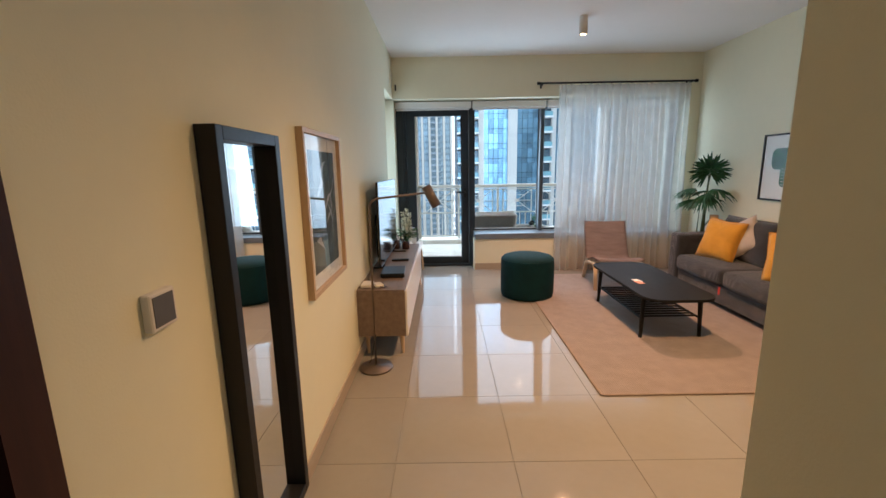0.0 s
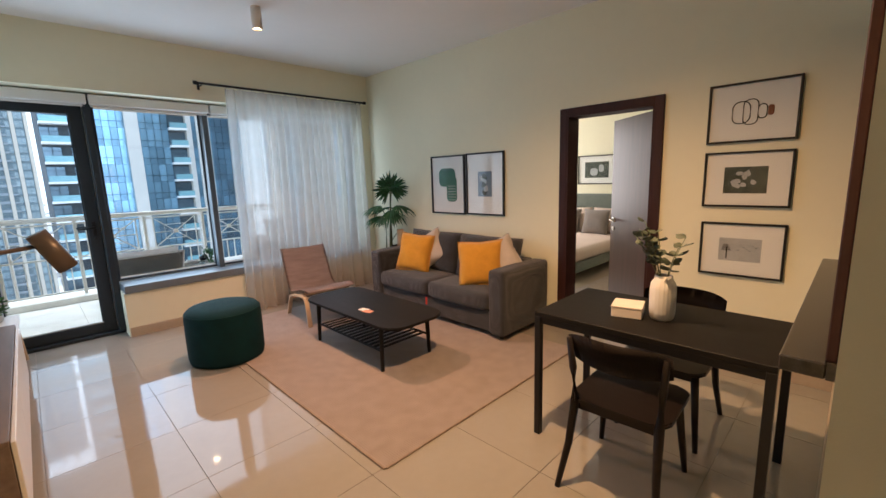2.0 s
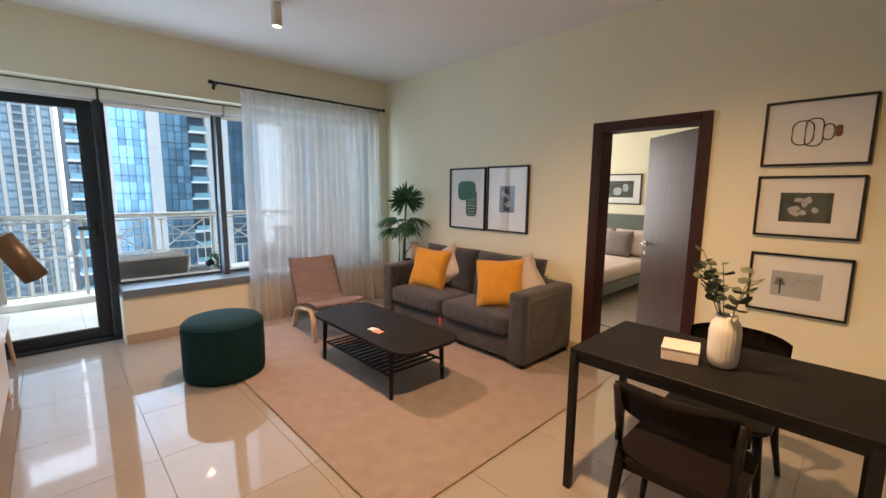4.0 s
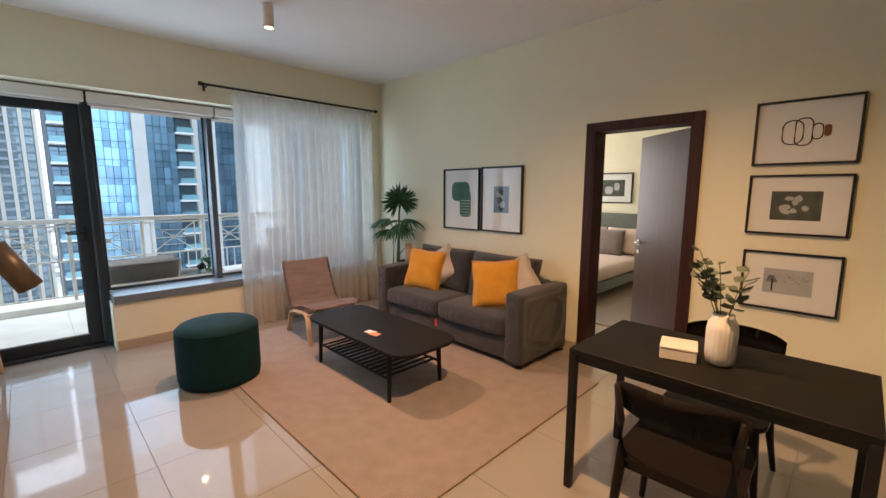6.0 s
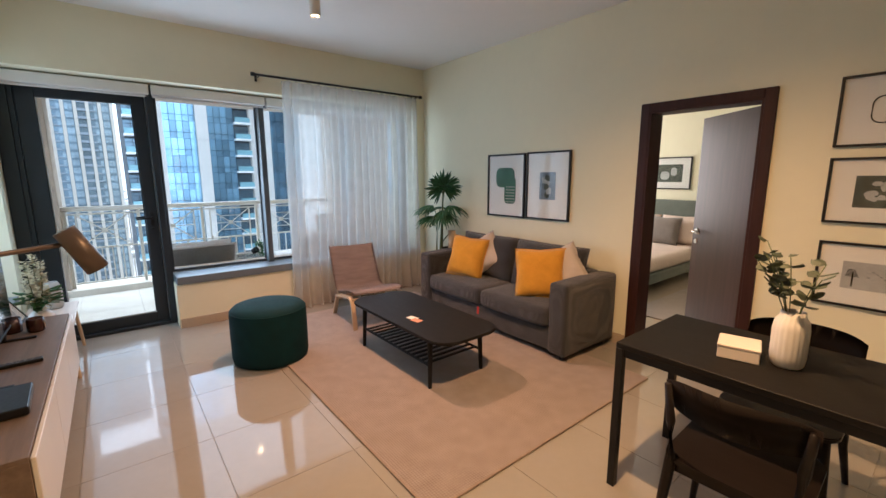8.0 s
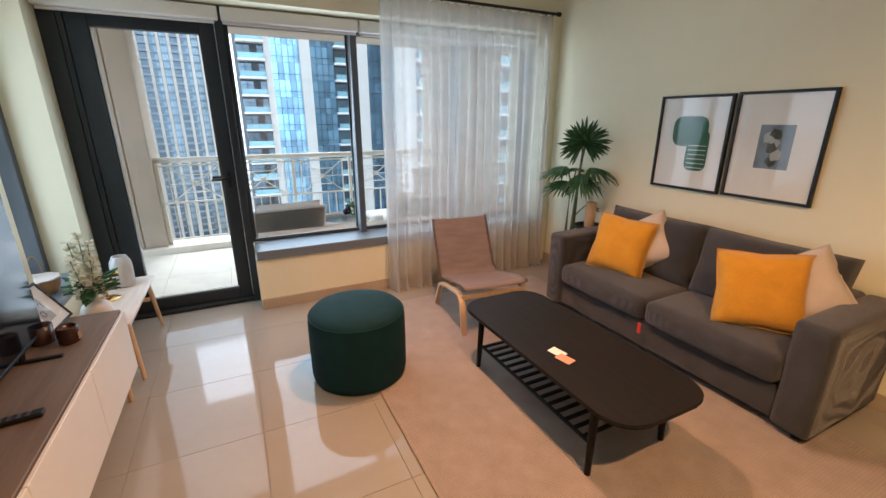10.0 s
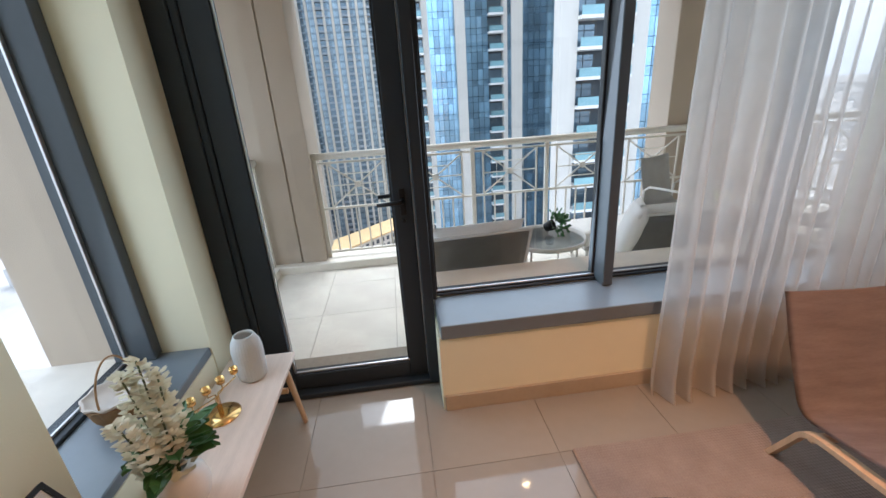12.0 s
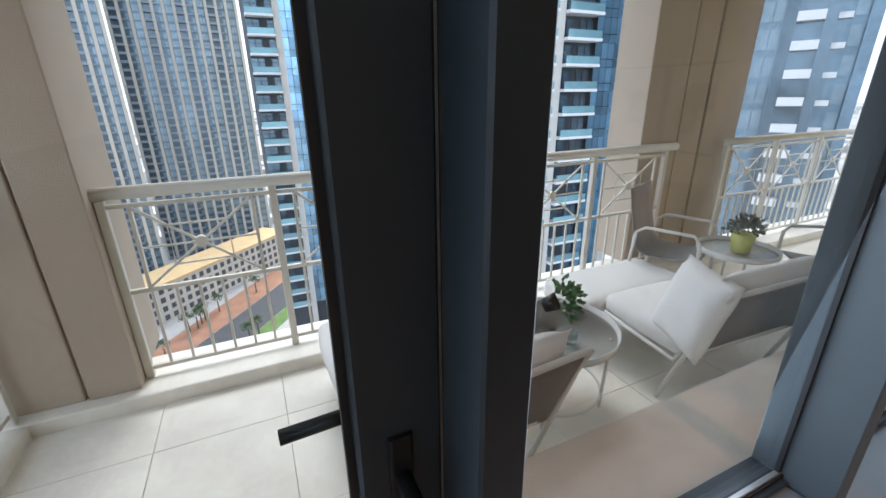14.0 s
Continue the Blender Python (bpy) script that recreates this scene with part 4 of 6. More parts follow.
def picture(m, w, h, frame_mat, art, label, group="", fw=0.018, depth=0.028, mount=0.1):
    """Hangs on a wall: local x along the wall, z up, front towards -y."""
    p = thing("picture", m, label, "picture", group)
    for x0, x1, z0, z1 in ((-w / 2, w / 2, h / 2 - fw, h / 2), (-w / 2, w / 2, -h / 2, -h / 2 + fw), (-w / 2, -w / 2 + fw, -h / 2 + fw, h / 2 - fw), (w / 2 - fw, w / 2, -h / 2 + fw, h / 2 - fw)):
        part("frame_side", B(x0, x1, -depth, 0, z0, z1, bev=0.0015), frame_mat, p)
    part("mount", B(-w / 2 + fw, w / 2 - fw, -0.012, -0.004, -h / 2 + fw, h / 2 - fw), M_PAPER, p)
    for name, x0, x1, z0, z1, mt, lab in art:
        part(name, B(x0, x1, -0.0135, -0.0122, z0, z1), mt, p, lab)
    g = part("glazing", B(-w / 2 + fw, w / 2 - fw, -0.020, -0.018, -h / 2 + fw, h / 2 - fw), M_PICGLASS, p)
    g.visible_shadow = False
    return p


def on_right(y, z):
    return pose(XR - 0.001, y, z, 0, 0, -90)


def blob(parent, pts, material, y=-0.0142, label=""):
    """A flat printed shape from its outline."""
    bm = bmesh.new()
    f = bm.faces.new([bm.verts.new((x, y, z)) for x, z in pts])
    bmesh.ops.triangulate(bm, faces=[f])
    for t in bm.faces:
        if t.normal.y > 0:
            t.normal_flip()
    return part("print_shape", bm, material, parent, label)


def round_rect(x0, x1, z0, z1, r):
    out = []
    for cx, cz, a0 in ((x1 - r, z1 - r, 0), (x0 + r, z1 - r, 90), (x0 + r, z0 + r, 180), (x1 - r, z0 + r, 270)):
        for k in range(6):
            a = radians(a0 + 18 * k)
            out.append((cx + r * math.cos(a), cz + r * math.sin(a)))
    return out


def outline(parent, pts, material, r=0.0034):
    return part("print_line", T([(x, -0.0142, z) for x, z in pts], r, seg=4, closed=True), material, parent)


p1 = picture(on_right(4.50, 1.43), 0.56, 0.70, M_BLACK, (), "black framed green abstract print above the sofa", "prints above the sofa")
blob(p1, round_rect(-0.15, 0.13, -0.02, 0.20, 0.07), M_INKGREEN)
blob(p1, round_rect(-0.02, 0.15, -0.20, 0.10, 0.05), M_INKGREEN, -0.0146)
for k in range(6):
    part("print_line", B(0.0, 0.135, -0.0156, -0.0150, -0.18 + 0.033 * k, -0.176 + 0.033 * k), M_PAPER, p1)
p2 = picture(on_right(3.922, 1.435), 0.545, 0.70, M_BLACK, (("print", -0.10, 0.10, -0.14, 0.14, M_INKBLUE, "blue-grey abstract print"),), "black framed blue-grey abstract print above the sofa", "prints above the sofa")
rr = random.Random(12)
for k in range(7):
    cx, cz = rr.uniform(-0.05, 0.05), rr.uniform(-0.09, 0.09)
    blob(p2, [(cx + 0.04 * rr.uniform(0.6, 1.1) * math.cos(2 * math.pi * j / 9), cz + 0.04 * rr.uniform(0.5, 1.1) * math.sin(2 * math.pi * j / 9)) for j in range(9)], M_INKGREY if k % 3 == 0 else M_INKDARK, -0.0142 - 0.0002 * k)
p3 = picture(on_right(1.508, 1.908), 0.527, 0.412, M_BLACK, (), "black framed line drawing of oval shapes beside the doorway", "three prints beside the doorway", fw=0.014)
outline(p3, round_rect(-0.115, -0.01, -0.075, 0.075, 0.045), M_INKBLACK)
outline(p3, round_rect(-0.05, 0.035, -0.085, 0.085, 0.035), M_INKBLACK)
outline(p3, round_rect(0.035, 0.085, -0.05, 0.045, 0.024), M_INKBLACK)
blob(p3, round_rect(0.09, 0.125, -0.035, 0.035, 0.016), M_INKBROWN)
p4 = picture(on_right(1.508, 1.440), 0.527, 0.397, M_BLACK, (("print", -0.135, 0.125, -0.10, 0.09, M_INKDARK, "dark green photo print"),), "black framed dark photograph of pale flowers", "three prints beside the doorway", fw=0.014)
rr = random.Random(8)
for k in range(9):
    cx, cz, r0 = rr.uniform(-0.08, 0.06), rr.uniform(-0.05, 0.045), rr.uniform(0.016, 0.03)
    blob(p4, [(cx + r0 * rr.uniform(0.6, 1.1) * math.cos(2 * math.pi * j / 9), cz + r0 * rr.uniform(0.6, 1.1) * math.sin(2 * math.pi * j / 9)) for j in range(9)], M_INKGREY, -0.0142 - 0.0002 * k)
p5 = picture(on_right(1.505, 0.924), 0.52, 0.40, M_BLACK, (("print", -0.135, 0.125, -0.085, 0.085, M_INKGREY, "pale photograph of a palm and birds"),), "black framed pale photograph of a palm tree", "three prints beside the doorway", fw=0.014)
part("print_shape", B(-0.088, -0.080, -0.0150, -0.0140, -0.07, 0.02), M_INKBLACK, p5)
for k in range(6):
    part("print_shape", B(-0.118 + 0.002 * k, -0.055 - 0.004 * k, -0.0150, -0.0140, 0.004 + 0.008 * k - 0.012, 0.008 + 0.008 * k - 0.012), M_INKBLACK, p5)
for k in range(7):
    part("print_shape", B(-0.02 + 0.018 * k, -0.008 + 0.018 * k, -0.0150, -0.0140, -0.005 + 0.012 * ((k * 3) % 4), -0.002 + 0.012 * ((k * 3) % 4)), M_INKBLACK, p5)
# large print on the left wall
lp = picture(pose(XL + 0.001, 2.405, 1.262, 0, 0, 90), 0.70, 0.84, M_PALEFRAME, (("print", -0.24, 0.24, -0.32, 0.32, M_INKDARK, "dark palm photograph"),), "pale wood framed dark palm photograph", fw=0.024, depth=0.035)
rr = random.Random(2)
for k in range(26):
    a = rr.uniform(-1.2, 1.2)
    x0, z0, ln = rr.uniform(-0.2, 0.2), rr.uniform(-0.3, 0.2), rr.uniform(0.08, 0.2)
    blob(lp, [(x0, z0), (x0 + ln * math.sin(a) * 0.5 + 0.006, z0 + ln * 0.5), (max(-0.23, min(0.23, x0 + ln * math.sin(a))), min(0.31, z0 + ln * math.cos(a)))], M_INKGREY, -0.0142 - 0.0001 * k)

# mirror on the left wall
mi = thing("mirror", pose(XL + 0.0005, 1.468, 0.10, 0, 0, 90), "tall mirror in a black frame hung on the wall", "mirror")
for x0, x1, z0, z1 in ((-0.225, -0.186, 0.0, 1.51), (0.186, 0.225, 0.0, 1.51), (-0.186, 0.186, 1.47, 1.51), (-0.186, 0.186, 0.0, 0.04)):
    part("frame_side", B(x0, x1, -0.062, -0.001, z0, z1, bev=0.002), M_BLACK, mi)
part("mirror_glass", B(-0.187, 0.187, -0.020, -0.012, 0.039, 1.471), M_MIRROR, mi)

th = thing("thermostat", pose(XL, 1.0, 1.165), "small grey thermostat panel on the wall", "thermostat")
part("body", B(0, 0.022, -0.045, 0.045, -0.045, 0.045, bev=0.003), M_WHITE, th)
part("display", B(0.0215, 0.024, -0.036, 0.036, -0.036, 0.036, bev=0.001), M_GREYPL, th)
sw = thing("switch_plate", pose(XL, 5.05, 1.275), "white switch plate on the wall above the television", "switch")
part("plate", B(0, 0.010, -0.042, 0.042, -0.045, 0.045, bev=0.002), M_WHITE, sw)
part("rocker", B(0.010, 0.013, -0.016, 0.016, -0.03, 0.03, bev=0.001), M_WHITE, sw)

# tv bench and television
tb = thing("tv_bench", pose(XL - 0.012, 3.13, 0), "low grey oak television bench with white doors", "tv bench")
part("top_board", B(0.014, 0.382, 0.0, 2.0, 0.555, 0.575, bev=0.002), M_OAKGREY, tb)
part("bottom_board", B(0.014, 0.375, 0.02, 1.98, 0.20, 0.22, bev=0.002), M_OAKGREY, tb)
for y in (0.0, 1.98):
    part("side_panel", B(0.014, 0.382, y, y + 0.02, 0.20, 0.555, bev=0.002), M_OAKGREY, tb)
part("back_panel", B(0.014, 0.024, 0.02, 1.98, 0.22, 0.555), M_OAKGREY, tb)
for k in range(3):
    y0 = 0.003 + 0.665 * k
    part("door", B(0.384, 0.400, y0, y0 + 0.661, 0.198, 0.565, bev=0.0025), M_WHITE, tb, "plain white lacquered door")
for x in (0.06, 0.34):
    for y in (0.12, 1.93):
        part("leg", C((x, y + 0.02, 0), (x, y, 0.20), 0.012, 0.020), M_BIRCH, tb, "turned pale wood leg")
tv = thing("television", pose(XL, 4.25, 0.576), "large black flat television standing on the bench", "television")
part("screen", B(0.105, 0.125, -0.62, 0.62, 0.065, 0.80, bev=0.004), M_TV, tv, "glossy dark screen")
part("bezel", B(0.100, 0.128, -0.624, 0.624, 0.052, 0.066, bev=0.002), M_BLACK, tv)
part("rear_housing", soft_box(0.055, 0.105, -0.42, 0.42, 0.10, 0.50, 0.015, 0.0, n=2), M_BLACK, tv)
for y in (-0.40, 0.39):
    part("foot", B(0.02, 0.25, y - 0.012, y + 0.012, 0.0, 0.012, bev=0.003), M_BLACK, tv)
    part("foot_strut", T([(0.11, y, 0.012), (0.115, y, 0.06)], 0.012, seg=8), M_BLACK, tv)
rm = thing("remote_control", pose(0.135, 4.165, 0.576, 0, 0, 6), "black remote control on the television bench", "remote control")
part("body", B(-0.085, 0.085, -0.022, 0.022, 0, 0.018, bev=0.005, seg=2), M_BLACK, rm)
for i in range(5):
    for j in range(3):
        part("button", B(-0.065 + 0.026 * i, -0.053 + 0.026 * i, -0.014 + 0.011 * j, -0.008 + 0.011 * j, 0.018, 0.0195), M_GREYPL, rm)
rt = thing("router", pose(-0.03, 3.24, 0.576), "small white router box on the bench end", "router")
part("body", B(-0.045, 0.045, -0.06, 0.06, 0, 0.03, bev=0.006), M_WHITE, rt)
part("cable", T([(-0.02, 0.06, 0.012), (-0.03, 0.10, 0.006), (0.0, 0.14, 0.005), (-0.03, 0.20, 0.005), (-0.04, 0.28, 0.005)], 0.003, seg=6), M_BLACK, rt)
ad = thing("power_adapter", pose(0.06, 3.23, 0.576, 0, 0, 25), "white power adapter on the bench end", "adapter")
part("body", B(-0.03, 0.03, -0.045, 0.045, 0, 0.025, bev=0.005), M_WHITE, ad)
part("cable", T([(0, -0.045, 0.01), (0.02, -0.07, 0.004), (0.05, -0.05, 0.004), (0.04, 0.02, 0.004)], 0.0025, seg=6), M_BLACK, ad)

st = thing("set_top_box", pose(0.13, 3.62, 0.576, 0, 0, 3), "black set-top box lying on the television bench", "set-top box")
part("body", B(-0.10, 0.10, -0.14, 0.14, 0.003, 0.04, bev=0.004), M_BLACK, st)
part("front_panel", B(0.1002, 0.1022, -0.13, 0.13, 0.006, 0.034, bev=0.0008), M_GREYPL, st)
for x in (-0.08, 0.08):
    for y in (-0.12, 0.12):
        part("foot", C((x, y, 0), (x, y, 0.004), 0.01), M_BLACK, st)

# small things on the tv bench
cj = thing("candle_jar", pose(0.135, 4.79, 0.576), "dark amber glass candle jar on the bench", "candle")
part("jar", lathe([(0.0, 0.0), (0.038, 0.0), (0.043, 0.006), (0.043, 0.082), (0.040, 0.085), (0.038, 0.082), (0.038, 0.055), (0.0, 0.055)], 32), M_JAR, cj, smooth=True)
part("wax", lathe([(0.0, 0.056), (0.037, 0.057), (0.0, 0.066)], 24), M_WAX, cj)
part("label", B(0.0425, 0.0438, -0.02, 0.02, 0.015, 0.05), M_WICKER, cj, "brown paper label")
cj2 = thing("candle_jar", pose(0.02, 4.84, 0.576), "dark candle jar behind the television foot", "candle")
part("jar", lathe([(0.0, 0.0), (0.045, 0.0), (0.05, 0.006), (0.05, 0.09), (0.046, 0.09), (0.044, 0.06), (0.0, 0.06)], 32), M_JAR, cj2, smooth=True)
pfm = picture(pose(-0.022, 4.99, 0.577 + 0.108, 0, 0, 87) @ pose(0, 0, 0, -31), 0.30, 0.24, M_BLACK, (("print", -0.05, 0.05, -0.07, 0.06, M_INKGREY, "small grey drawing"),), "small black picture frame leaning on the bench", fw=0.013, depth=0.018)
outline(pfm, round_rect(-0.03, 0.0, -0.04, -0.01, 0.012), M_INKBLACK, 0.0015)
outline(pfm, round_rect(0.01, 0.035, 0.0, 0.03, 0.012), M_INKBLACK, 0.0015)
fv = thing("flower_vase", pose(0.10, 5.36, 0.421), "round pale vase with cream flowers on the wooden bench", "vase")
part("bowl", lathe([(0.0, 0.004), (0.05, 0.0), (0.072, 0.03), (0.08, 0.07), (0.072, 0.115), (0.048, 0.145), (0.030, 0.152), (0.028, 0.152), (0.045, 0.14), (0.068, 0.115), (0.075, 0.07), (0.066, 0.032), (0.0, 0.008)], 40), M_CERAMIC, fv, "pale rounded bowl", True)
rr = random.Random(21)
for k, (dx, dy, h) in enumerate(((0.005, -0.01, 0.56), (0.04, 0.0, 0.50), (-0.045, -0.02, 0.52), (-0.02, -0.13, 0.44), (0.045, -0.05, 0.42))):
    st = part("flower_stem", T([(0, 0, 0.09), (dx * 0.5, dy * 0.5, h * 0.5), (dx, dy, h)], 0.003, seg=5), M_STEM, fv)
    bm = bmesh.new()
    for i in range(150):
        f = rr.random()
        z = h - 0.26 + 0.27 * f
        rad = 0.036 * (1 - 0.78 * f) + 0.004
        a = rr.uniform(0, 6.28)
        c = Vector((dx * z / h + rad * math.cos(a), dy * z / h + rad * math.sin(a), z))
        d = Vector((math.cos(a), math.sin(a), rr.uniform(-0.2, 0.8))).normalized()
        u = d.cross(Vector((0, 0, 1))).normalized()
        s = 0.017 * (1 - 0.4 * f)
        sheet(bm, [[c - u * s * w + d * q, c + d * (q + 0.003), c + u * s * w + d * q] for q, w in ((-0.006, 0.3), (0.006, 1.0), (0.018, 0.35))])
    part("blossom", bm, M_PETAL, st)
bm = bmesh.new()
for i in range(34):
    a = rr.uniform(0, 6.28)
    c = Vector((0.03 * math.cos(a), 0.03 * math.sin(a), rr.uniform(0.19, 0.30)))
    d = Vector((math.cos(a), math.sin(a), rr.uniform(-0.3, 0.5))).normalized()
    u = d.cross(Vector((0, 0, 1))).normalized()
    L = rr.uniform(0.085, 0.14)
    sheet(bm, [[c + d * L * f - u * w * L, c + d * L * f + Vector((0, 0, -0.01)), c + d * L * f + u * w * L] for f, w in ((0, 0.04), (0.35, 0.2), (0.7, 0.2), (1.0, 0.02))])
part("foliage", bm, M_LEAF3, fv)

# bench with vase, candelabrum; basket on the sill
be = thing("bench", pose(-0.005, 5.27, 0), "pale wooden bench with splayed legs under the side window", "bench")
part("seat_board", B(-0.06, 0.27, 0.0, 0.93, 0.395, 0.42, bev=0.006, seg=2), M_BENCHWOOD, be)
for x in (-0.045, 0.235):
    for y, s in ((0.10, -1), (0.83, 1)):
        part("leg", C((x + (0.03 if x > 0 else -0.01), y + s * 0.05, 0), (x, y, 0.395), 0.013, 0.017, seg=10), M_BIRCH, be)
part("stretcher", B(0.085, 0.105, 0.12, 0.81, 0.24, 0.27, bev=0.003), M_BIRCH, be)
for y in (0.10, 0.83):
    part("crossbar", B(-0.04, 0.23, y - 0.01, y + 0.01, 0.24, 0.268, bev=0.003), M_BIRCH, be)
wv = thing("vase", pose(0.112, 6.02, 0.421), "white ribbed ceramic vase on the bench", "vase")
part("body", lathe([(0.0, 0.003), (0.050, 0.0), (0.061, 0.010), (0.066, 0.04), (0.068, 0.16), (0.063, 0.195), (0.050, 0.218), (0.045, 0.232), (0.040, 0.232), (0.042, 0.215), (0.058, 0.18), (0.0, 0.03)], 96, ribs=32, depth=0.0015), M_GREYCERAMIC, wv, smooth=True)
ca = thing("candelabrum", pose(0.055, 5.77, 0.421, 0, 0, 62), "brass candelabrum with four cups on a round foot", "candle holder")
part("foot", lathe([(0.0, 0.0), (0.075, 0.0), (0.076, 0.004), (0.02, 0.008), (0.0, 0.010)], 32), M_BRASS, ca, smooth=True)
for k in range(4):
    x = -0.105 + 0.07 * k
    arm = part("arm", T([(-0.009 + 0.006 * k, 0, 0.008), (-0.009 + 0.006 * k, 0, 0.095 + 0.012 * (k % 2)), (x, 0, 0.105 + 0.012 * (k % 2)), (x, 0, 0.14)], 0.003, seg=6), M_BRASS, ca, smooth=True)
    bm = lathe([(0.008, 0.135), (0.017, 0.14), (0.018, 0.165), (0.015, 0.165), (0.014, 0.145), (0.0, 0.143)], 20)
    bmesh.ops.translate(bm, vec=(x, 0, 0), verts=bm.verts)
    part("candle_cup", bm, M_BRASS, arm, smooth=True)
wb = thing("wicker_basket", pose(-0.25, 5.70, 0.546), "wicker basket with cloth lining and hoop handle on the sill", "basket")
part("body", lathe([(0.0, 0.002), (0.075, 0.0), (0.095, 0.03), (0.11, 0.09), (0.116, 0.095), (0.105, 0.095), (0.09, 0.03), (0.0, 0.012)], 48, ribs=24, depth=0.003), M_WICKER, wb, smooth=True)
bm = lathe([(0.113, 0.098), (0.116, 0.106), (0.104, 0.108), (0.07, 0.06), (0.0, 0.05)], 40, ribs=9, depth=0.006)
part("lining", bm, M_PALECUSH, wb, "frilled pale cloth lining", True)
part("handle", T([(0.0, 0.108 * math.cos(a), 0.09 + 0.16 * math.sin(a)) for a in [math.pi * k / 16 for k in range(17)]], 0.004, seg=6), M_WICKER, wb, smooth=True)

# floor lamp
fl = thing("floor_lamp", pose(0.05, 3.00, 0), "grey-brown metal reading lamp with a slim arm", "floor lamp")
part("base", lathe([(0.0, 0.0), (0.122, 0.0), (0.126, 0.008), (0.122, 0.018), (0.02, 0.022), (0.014, 0.03), (0.0, 0.03)], 40), M_LAMP, fl, smooth=True)
pts = [(0, 0, 0.02), (0, 0.0, 0.5), (0.0, 0.05, 1.215)] + [(0.06 - 0.06 * math.cos(a), 0.05 + 0.008 * k, 1.215 + 0.06 * math.sin(a)) for k, a in enumerate([radians(15 * j) for j in range(1, 7)])] + [(0.42, 0.12, 1.31)]
part("pole", T(pts, 0.0085, seg=10), M_LAMP, fl, smooth=True)
bm = bmesh.new()
cone(bm, (0.405, 0.12, 1.355), (0.48, 0.13, 1.21), 0.034, 0.036, seg=24)
sh = part("shade", bm, M_LAMP, fl, "small cylindrical metal shade", True)
part("cord", T([(0.0, 0.05, 0.25), (-0.05, 0.07, 0.03), (-0.08, 0.02, 0.006), (-0.04, 0.13, 0.006)], 0.003, seg=6), M_BLACK, fl, smooth=True)

# ceiling spots
# the last one, over the hall, is an unseen addition around the fill lamp
for x, y in ((2.03, 4.64), (1.95, 2.05), (0.75, -0.6)):
    sp = thing("ceiling_spot", pose(x, y, CEIL), "white cylindrical ceiling spot with a warm lamp", "ceiling lamp", "ceiling spots")
    part("housing", lathe([(0.04, 0.0), (0.042, -0.005), (0.042, -0.175), (0.036, -0.175), (0.034, -0.15), (0.0, -0.15)], 28), M_WHITE, sp, smooth=True)
    part("lamp_glass", lathe([(0.0, -0.152), (0.033, -0.152), (0.03, -0.160), (0.0, -0.165)], 20), M_BULB, sp, "glowing warm lamp")

# bedroom ----------------------------------------------------------------
dl = thing("bedroom_door", pose(4.305, 2.172, 0.008, 0, 0, 50), "dark mahogany bedroom door standing half open", "door")
part("panel", B(0.0, 0.735, -0.02, 0.02, 0, 2.02, bev=0.002), M_DOORWOOD, dl)
for sgn in (-1, 1):
    h = part("handle", T([(0.675, sgn * 0.02, 1.03), (0.675, sgn * 0.06, 1.03), (0.665, sgn * 0.066, 1.03), (0.56, sgn * 0.066, 1.025)], 0.009, seg=10), M_NICKEL, dl, "satin metal lever handle", True)
    part("rose", C((0.675, sgn * 0.0195, 1.03), (0.675, sgn * 0.03, 1.03), 0.026, seg=20), M_NICKEL, h)
    part("lock_escutcheon", C((0.675, sgn * 0.0195, 0.94), (0.675, sgn * 0.028, 0.94), 0.02, seg=20), M_NICKEL, dl)
bd = thing("bed", pose(5.72, 3.62, 0.0), "double bed with grey-green upholstered frame and pale linen", "bed")
part("base", soft_box(0.0, 2.0, 0.0, 1.7, 0.14, 0.28, 0.02, 0.0, n=2), M_BED, bd)
part("mattress", soft_box(0.02, 1.98, 0.02, 1.68, 0.28, 0.47, 0.06, 0.02), M_LINEN, bd, smooth=True)
part("headboard", soft_box(1.95, 2.02, -0.06, 1.76, 0.14, 1.15, 0.02, 0.006), M_BED, bd, smooth=True)
for x in (0.06, 1.9):
    for y in (0.06, 1.64):
        part("leg", C((x, y, 0), (x, y, 0.14), 0.016, 0.024), M_BLACK, bd)
for k, (y, w, h, mt, lab, dx) in enumerate(((3.98, 0.62, 0.46, M_LINEN, "pale pink bed pillow", 0.0), (4.62, 0.62, 0.46, M_LINEN, "pale pink bed pillow", 0.0), (4.14, 0.46, 0.44, M_GREYPIL, "taupe cushion on the bed", -0.18),
                                            (4.66, 0.46, 0.44, M_GREYPIL, "taupe cushion on the bed", -0.18))):
    c = thing("bed_pillow", pose(7.52 + dx, y, 0.475, 0, 0, 90), lab, "pillow", "bed pillows")
    bm = pillow(w, h, 0.17, seed=k)
    bmesh.ops.transform(bm, matrix=pose(0, 0, 0, 18), verts=bm.verts)
    part("cover", bm, mt, c, smooth=True)
bp = picture(pose(7.749, 4.30, 1.575, 0, 0, -90), 0.70, 0.51, M_BLACK, (("print", -0.22, 0.22, -0.14, 0.14, M_INKDARK, "dark grey photo print"),), "black framed dark print above the bed")
blob(bp, round_rect(-0.12, 0.02, -0.10, 0.03, 0.05), M_INKGREY)
blob(bp, round_rect(0.04, 0.13, -0.04, 0.09, 0.04), M_INKGREY, -0.0146)
br = thing("rug", pose(5.7, 2.75, 0.0), "pale bedroom rug beside the bed", "rug")
part("woven_sheet", B(-0.6, 1.4, -0.45, 0.72, -0.003, 0.01, bev=0.003), M_RUG, br)

